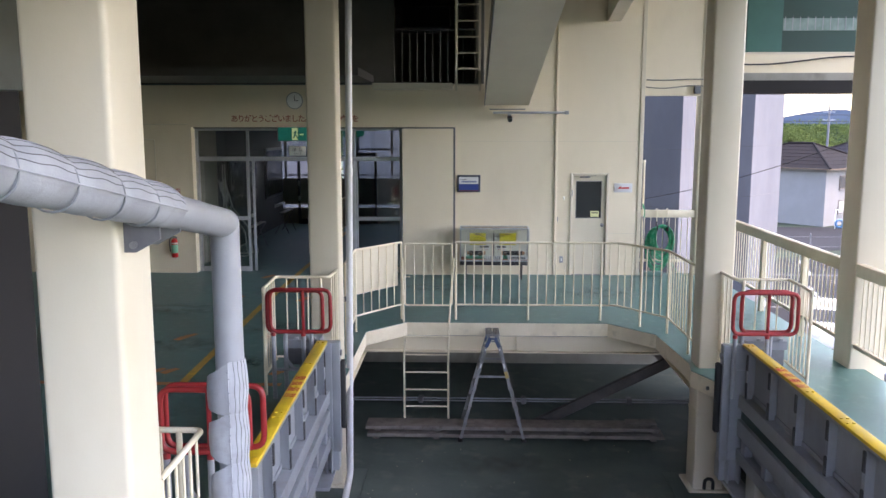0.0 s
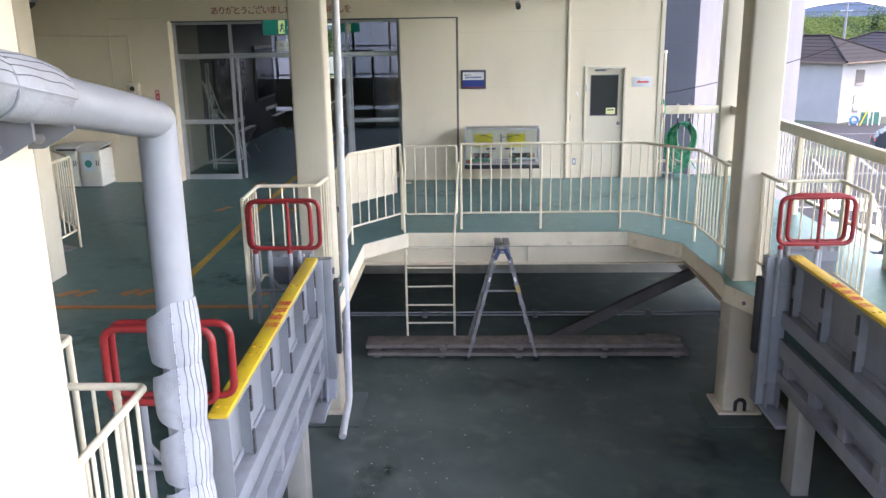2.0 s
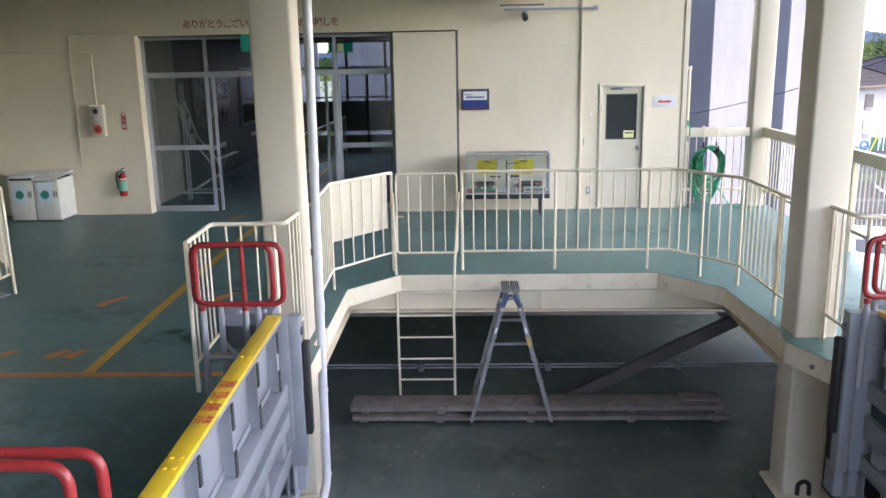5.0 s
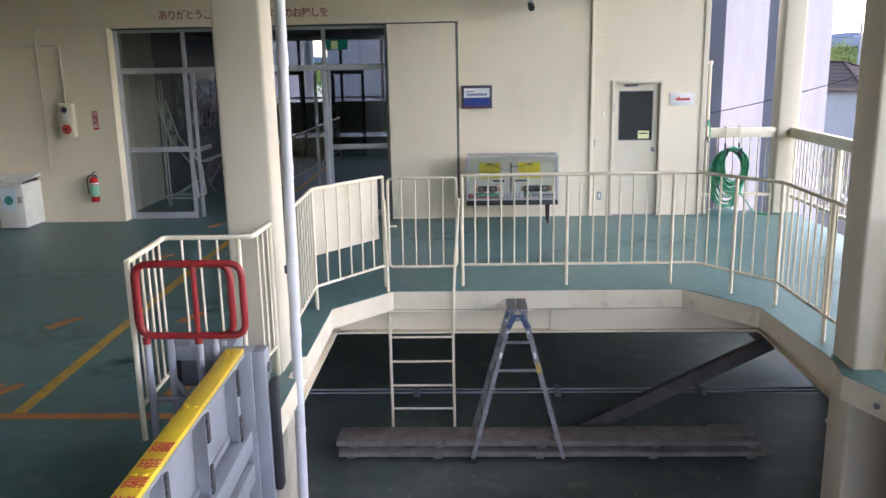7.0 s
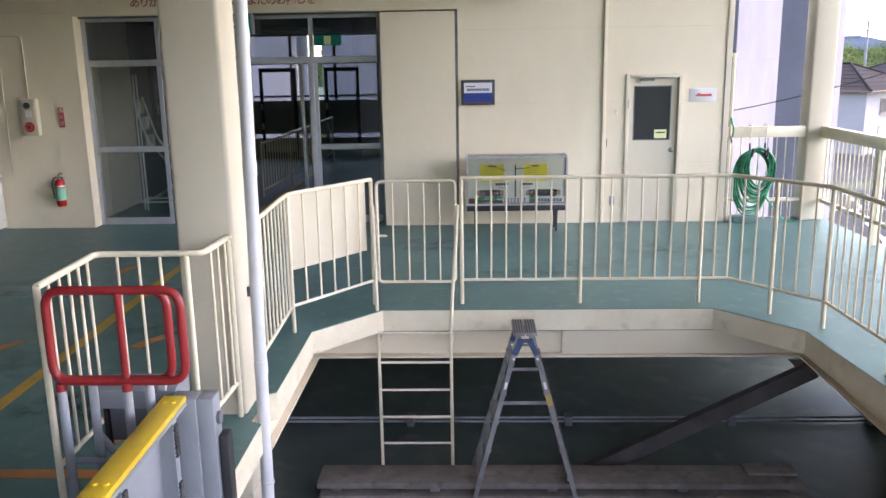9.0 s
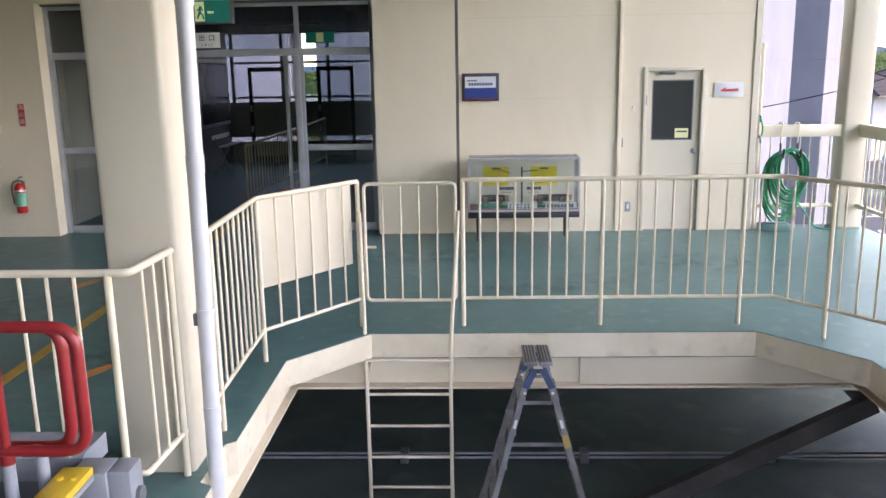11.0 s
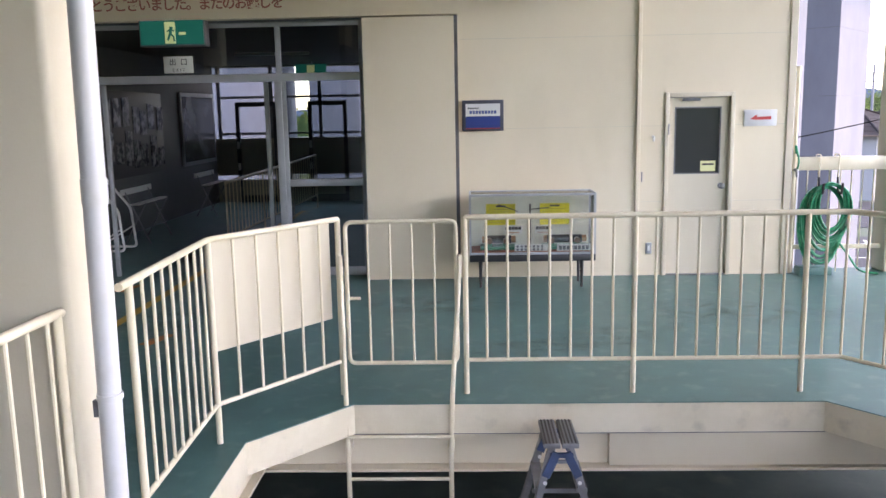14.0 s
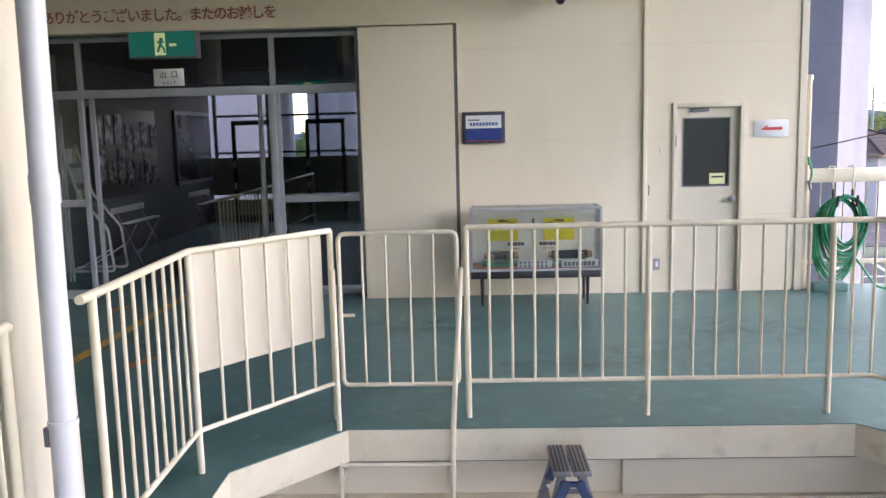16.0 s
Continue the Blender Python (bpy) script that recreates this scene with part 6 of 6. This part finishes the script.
# viaduct piers and deck
JOINT = mat("stained_joint", (0.13, 0.132, 0.15), (0.10, 0.102, 0.118), 0.85, scale=2)
PD, PQ = Vector((0.63, 0.777)), Vector((-0.777, 0.63))
for x, y in ((7.7, 30.0), (12.0, 35.3)):
    p = thing("viaduct_pier", (x, y, G0), "pale lavender concrete viaduct pier with pour joints", "pier", "viaduct piers")
    c0 = Vector((x, y))
    foot = [c0, c0 + PD * 3.5, c0 + PD * 3.5 + PQ * 2.6, c0 + PQ * 2.6]
    part("shaft", prism([tuple(v) for v in foot], G0, 9.2), CONCRETE, p, smooth=False)
    o0 = c0 - PD * 0.006 - PQ * 0.006
    rim = [o0, o0 + PD * 3.512, o0 + PD * 3.512 + PQ * 2.612, o0 + PQ * 2.612]
    for z in (-2.2, 0.1, 2.2, 4.4, 6.6):
        part("pour_joint", prism([tuple(v) for v in rim], z, z + 0.03), JOINT, p, "dark pour joint", smooth=False)
for x0, x1 in ((-8.0, -5.5), (-4.7, -2.2), (-1.9, 1.2)):
    p = thing("viaduct_pier", ((x0 + x1) / 2, 33.0, G0), "broad pale concrete pier behind the station", "pier", "viaduct piers")
    part("shaft", box(x0, 32.0, G0, x1, 34.0, 9.2, 0.05), CONCRETE, p)
vd = thing("viaduct", (12, 36, 9.2), "grey concrete viaduct deck with a green sound barrier", "viaduct")
d = Vector((0.63, 0.777, 0))
mid = Vector((9.6, 34.4, 0))
a_, b_ = mid - d * 14, mid + d * 9
part("deck", beam((a_.x, a_.y, 9.8), (b_.x, b_.y, 9.8), 7.0, 1.2), CONCRETE, vd)
part("barrier", beam((a_.x + 2.9, a_.y - 2.1, 11.4), (b_.x + 2.9, b_.y - 2.1, 11.4), 0.15, 2.0), plain("barrier_green", (0.05, 0.2, 0.15), 0.5), vd, "green sound barrier")

CURTAIN = plain("pale_curtain", (0.33, 0.33, 0.34), 0.3)
PANE_DIM = plain("dim_pane", (0.05, 0.05, 0.06), 0.2)


# two-storey house past the car park
def house(cx, cy, turn, w, l, colour, roof_colour, label):
    h = thing("house", (0, 0, 0), label, "house", "houses")
    wall = mat("house_wall", colour, tuple(v * 0.9 for v in colour), 0.8, scale=0.8, bump=0.05)
    tiles = mat("house_roof_tiles", roof_colour, tuple(v * 0.75 for v in roof_colour), 0.85, scale=2.5, fine=20, bump=0.3, spec=0.1)
    part("wall", box(0, 0, 0, w, l, 4.75), wall, h, smooth=False)
    o = 0.6
    bm = bmesh.new()
    e = [bm.verts.new(p) for p in ((-o, -o, 4.6), (w + o, -o, 4.6), (w + o, l + o, 4.6), (-o, l + o, 4.6))]
    r = [bm.verts.new(p) for p in ((w / 2, w / 2 * 0.9, 6.45), (w / 2, l - w / 2 * 0.9, 6.45))]
    bm.faces.new(e[::-1])
    bm.faces.new((e[0], e[1], r[0]))
    bm.faces.new((e[1], e[2], r[1], r[0]))
    bm.faces.new((e[2], e[3], r[1]))
    bm.faces.new((e[3], e[0], r[0], r[1]))
    part("roof", bm, tiles, h, "dark hipped tile roof", smooth=False)
    part("ridge", pipe([(w / 2, w / 2 * 0.9, 6.47), (w / 2, l - w / 2 * 0.9, 6.47)], 0.11, 8), tiles, h)
    for a_, b_ in ((0, 0), (1, 0), (2, 1), (3, 1)):
        corner = ((-o, -o, 4.63), (w + o, -o, 4.63), (w + o, l + o, 4.63), (-o, l + o, 4.63))[a_]
        top = ((w / 2, w / 2 * 0.9, 6.47), (w / 2, l - w / 2 * 0.9, 6.47))[b_]
        part("hip_tiles", pipe([corner, top], 0.09, 8), tiles, h)
    for k in range(1, 7):
        f_ = k / 7
        z = 4.6 + 1.85 * f_ + 0.012
        x0, x1 = -o + (w / 2 + o) * f_, w + o - (w / 2 + o) * f_
        y0, y1 = -o + (w * 0.45 + o) * f_, l + o - (w * 0.45 + o) * f_
        part("tile_course", pipe([(x0, y0, z), (x1, y0, z), (x1, y1, z), (x0, y1, z)], 0.012, 6, closed=True), tiles, h)
    part("fascia", box(-o, -o, 4.50, w + o, l + o, 4.60), plain("brown_fascia", (0.12, 0.08, 0.06), 0.6), h, smooth=False)
    for x, y, face_ in ((2.0, 0, "y"), (0, 4.6, "x")):
        for z in (0.9, 2.9):
            if face_ == "y":
                wd = part("window", box(x, -0.04, z, x + 1.3, 0.02, z + 1.1, 0.01), plain("window_frame_brown", (0.1, 0.08, 0.07), 0.5), h)
                part("pane", box(x + 0.08, -0.06, z + 0.08, x + 1.22, -0.042, z + 1.02), CURTAIN if z < 2 else PANE_DIM, wd, smooth=False)
                part("sill", box(x - 0.05, -0.14, z - 0.08, x + 1.35, -0.002, z - 0.01), wall, wd, smooth=False)
            else:
                wd = part("window", box(-0.04, y, z, 0.02, y + 1.3, z + 1.1, 0.01), plain("window_frame_brown", (0.1, 0.08, 0.07), 0.5), h)
                part("pane", box(-0.06, y + 0.08, z + 0.08, -0.042, y + 1.22, z + 1.02), CURTAIN if z < 2 else PANE_DIM, wd, smooth=False)
    h.matrix_basis = pose(cx, cy, G0, 0, 0, turn)
    return h


house(28.2, 66.0, 38, 7.5, 9.0, (0.21, 0.205, 0.215), (0.015, 0.0125, 0.014), "two-storey white house with a dark hipped tile roof")
house(40.0, 78.0, 38, 8.0, 10.0, (0.21, 0.21, 0.22), (0.014, 0.014, 0.02), "two-storey grey house with a dark blue roof")
ga = thing("garden_trellis", (28.9, 64.4, G0), "white garden frame with green netting and a hose reel", "frame")
for x in (28.4, 29.0, 29.75, 30.1, 30.6):
    part("post", box(x, 64.4, G0, x + 0.05, 64.45, G0 + (1.5 if x < 29.5 else 1.1)), WHITE, ga)
part("top_bar", box(28.4, 64.39, G0 + 1.5, 29.05, 64.44, G0 + 1.55), WHITE, ga)
NET = plain("net_green", (0.02, 0.10, 0.07), 0.7)
for x in (29.2, 29.95):
    part("net", box(x, 64.41, G0 + 0.1, x + 0.62, 64.43, G0 + 1.0), NET, ga, "green netting", smooth=False)
part("hose_reel", pipe([(28.7 + 0.28 * math.cos(a * math.tau / 16), 64.3, G0 + 0.45 + 0.28 * math.sin(a * math.tau / 16)) for a in range(16)], 0.09, 6, closed=True), plain("reel_blue", (0.03, 0.12, 0.25), 0.5), ga, "blue hose reel")
part("stay", beam((29.1, 64.2, G0), (29.7, 64.35, G0 + 1.3), 0.05, 0.05), YELLOW, ga, "yellow stay")
pole = thing("utility_pole", (31.5, 74, G0), "grey concrete utility pole with crossarms", "utility pole")
part("shaft", pipe([(31.5, 74, G0), (31.5, 74, 5.0)], [0.13, 0.08], 10), CONCRETE, pole)
for z in (3.6, 4.3):
    part("crossarm", box(31.0, 73.95, z, 32.0, 74.05, z + 0.06), GREY, pole)
WIRE = plain("wire_black", (0.004, 0.004, 0.005), 0.8)
wires = thing("overhead_wires", (20, 45, 2.5), "thin black overhead wires", "wire")
slack = thing("corner_wire", (5.8, 17.35, 2.0), "slack black wire rising from the wall corner", "wire")
part("wire", pipe([(3.66 + 0.45 * k, 17.35, 1.52 + 0.075 * k + 0.0058 * k * k) for k in range(13)], 0.007, 6), WIRE, slack)
for (p, q, sag) in (((3.7, 60.0, 4.3), (60, 74, 4.4), 0.4), ((3.7, 60.0, 3.9), (60, 74, 4.0), 0.5)):
    p, q = Vector(p), Vector(q)
    part("wire", pipe([p.lerp(q, k / 16) - Vector((0, 0, sag * 4 * (k / 16) * (1 - k / 16))) for k in range(17)], 0.02, 5), WIRE, wires)
bf = thing("boundary_fence", (25, 50, G0), "thin dark posts and wire along the road", "fence")
for k in range(12):
    part("post", pipe([(12 + 3 * k, 51.2 - 0.15 * k, G0), (12 + 3 * k, 51.2 - 0.15 * k, G0 + 1.4)], 0.04, 6), GREY_DARK, bf)
for z in (0.6, 1.2):
    part("wire", pipe([(12, 51.2, G0 + z), (45, 49.55, G0 + z)], 0.015, 5), GREY_DARK, bf)


# trees: trunk, limbs and a crown of many small leaf clumps
def foliage(name, a, b):
    return mat(name, a, b, 0.95, scale=1.2, fine=8, bump=0.2, low=0.3, high=0.7, spec=0.1)


LEAF = foliage("bright_leaves", (0.062, 0.088, 0.024), (0.032, 0.054, 0.017))
LEAF2 = foliage("dark_leaves", (0.021, 0.040, 0.019), (0.012, 0.025, 0.012))
BARK = mat("bark", (0.12, 0.09, 0.07), (0.07, 0.05, 0.04), 0.9, scale=3, bump=0.3)


def tree(x, y, h, r, seed, leaf, leaves=2600):
    rnd = random.Random(seed)
    t = thing("tree", (x, y, G0), "leafy tree behind the houses", "tree", "trees")
    bm = pipe([(x, y, G0), (x + rnd.uniform(-.2, .2), y, G0 + h * 0.4), (x, y, G0 + h * 0.8)], [h * 0.03, h * 0.022, h * 0.008], 8)
    part("trunk", bm, BARK, t)
    blobs = []
    bm = bmesh.new()
    for k in range(9):
        a = rnd.uniform(0, math.tau)
        rr = r * rnd.uniform(0.3, 0.85)
        c = Vector((x + rr * math.cos(a), y + rr * math.sin(a), G0 + h * rnd.uniform(0.35, 0.92)))
        blobs.append((c, r * rnd.uniform(0.32, 0.55)))
        pipe([(x, y, G0 + h * 0.45), c], [h * 0.012, h * 0.004], 6, bm=bm)
    part("limbs", bm, BARK, t)
    verts, faces = [], []
    for k in range(leaves):
        c, br_ = blobs[k % len(blobs)]
        v = Vector((rnd.gauss(0, 1), rnd.gauss(0, 1), rnd.gauss(0, 0.8))).normalized() * br_ * rnd.uniform(0.25, 1.12)
        p = c + v
        s = r * rnd.uniform(0.022, 0.05)
        u = Vector((rnd.gauss(0, 1), rnd.gauss(0, 1), rnd.gauss(0, 1))).normalized()
        w = u.orthogonal().normalized()
        i = len(verts)
        verts += [p - u * s, p + w * s * 0.7, p + u * s, p - w * s * 0.7]
        faces.append((i, i + 1, i + 2, i + 3))
    me = bpy.data.meshes.new("crown")
    me.from_pydata([v - Vector((x, y, G0)) for v in verts], [], faces)
    me.materials.append(leaf)
    o = new("crown", me)
    o.parent = t
    return t


rnd = random.Random(11)
for k in range(24):
    tree(24 + 2.9 * k + rnd.uniform(-1.0, 1.0), 100 + rnd.uniform(-5, 6), rnd.uniform(6.9, 8.9), rnd.uniform(2.8, 3.6), 100 + k, LEAF if k % 3 else LEAF2, 7000)
for k in range(12):
    tree(26 + 4.2 * k + rnd.uniform(-1.2, 1.2), 88 + rnd.uniform(-3, 5), rnd.uniform(5.6, 7.2), rnd.uniform(3.2, 4.2), 200 + k, LEAF if k % 4 else LEAF2, 7000)
for k in range(4):
    tree(-6.5 + 4.6 * k, 48 + rnd.uniform(-3, 3), rnd.uniform(7.5, 10), 3.0, 300 + k, LEAF, 1600)

# wooded hills far away, the distance haze put into their blue
def hills(y, x0, x1, base, peaks, material, label, seed):
    rnd = random.Random(seed)
    bm = bmesh.new()
    n = 90
    rows = [[], [], []]
    for i in range(n + 1):
        t = i / n
        x = x0 + (x1 - x0) * t
        z = base + sum(a * math.exp(-((t - c) / w) ** 2) for c, a, w in peaks) + rnd.uniform(-1, 1) * 0.5
        rows[0].append(bm.verts.new((x, y - 60, G0)))
        rows[1].append(bm.verts.new((x, y - 25, z * 0.6)))
        rows[2].append(bm.verts.new((x, y, z)))
    for j in range(2):
        for i in range(n):
            bm.faces.new((rows[j][i], rows[j][i + 1], rows[j + 1][i + 1], rows[j + 1][i]))
    return structure("backdrop_hills", bm, material, label, "hills")


hills(700, -200, 800, 6, ((0.50, 7, 0.035), (0.53, 5, 0.10), (0.75, 9, 0.08), (0.3, 6, 0.1)), mat("hazy_blue_hill", (0.034, 0.05, 0.078), (0.026, 0.04, 0.064), 0.95, scale=0.02, fine=0.2, bump=0.0, spec=0.0), "hazy blue wooded hills on the horizon", 4)
hills(330, -100, 400, 2, ((0.3, 4, 0.1), (0.55, 3, 0.15), (0.8, 4, 0.1)), mat("green_far_hill", (0.013, 0.024, 0.01), (0.008, 0.016, 0.007), 0.95, scale=0.05, fine=0.4, bump=0.0, spec=0.0), "green wooded slope beyond the houses", 5)


# the wooded mountain from which the cable comes down, behind the camera
bm = bmesh.new()
rows = []
for j in range(9):
    row = []
    for i in range(41):
        a = -80 + 4 * i
        d_ = 60 + 55 * j
        h_ = (j / 8) ** 1.2 * (62 * math.exp(-(a / 48) ** 2) + 18 + 6 * math.sin(a * 0.21) + 4 * math.sin(a * 0.5 + j))
        row.append(bm.verts.new((d_ * math.sin(radians(a)), -d_ * math.cos(radians(a)), G0 + h_)))
    rows.append(row)
for j in range(8):
    for i in range(40):
        bm.faces.new((rows[j][i], rows[j + 1][i], rows[j + 1][i + 1], rows[j][i + 1]))
structure("backdrop_mountain", bm, mat("dark_forest_slope", (0.06, 0.09, 0.035), (0.03, 0.05, 0.02), 0.95, scale=0.05, fine=0.4, bump=0.0, spec=0.0), "wooded mountain slope facing the station", "mountain")
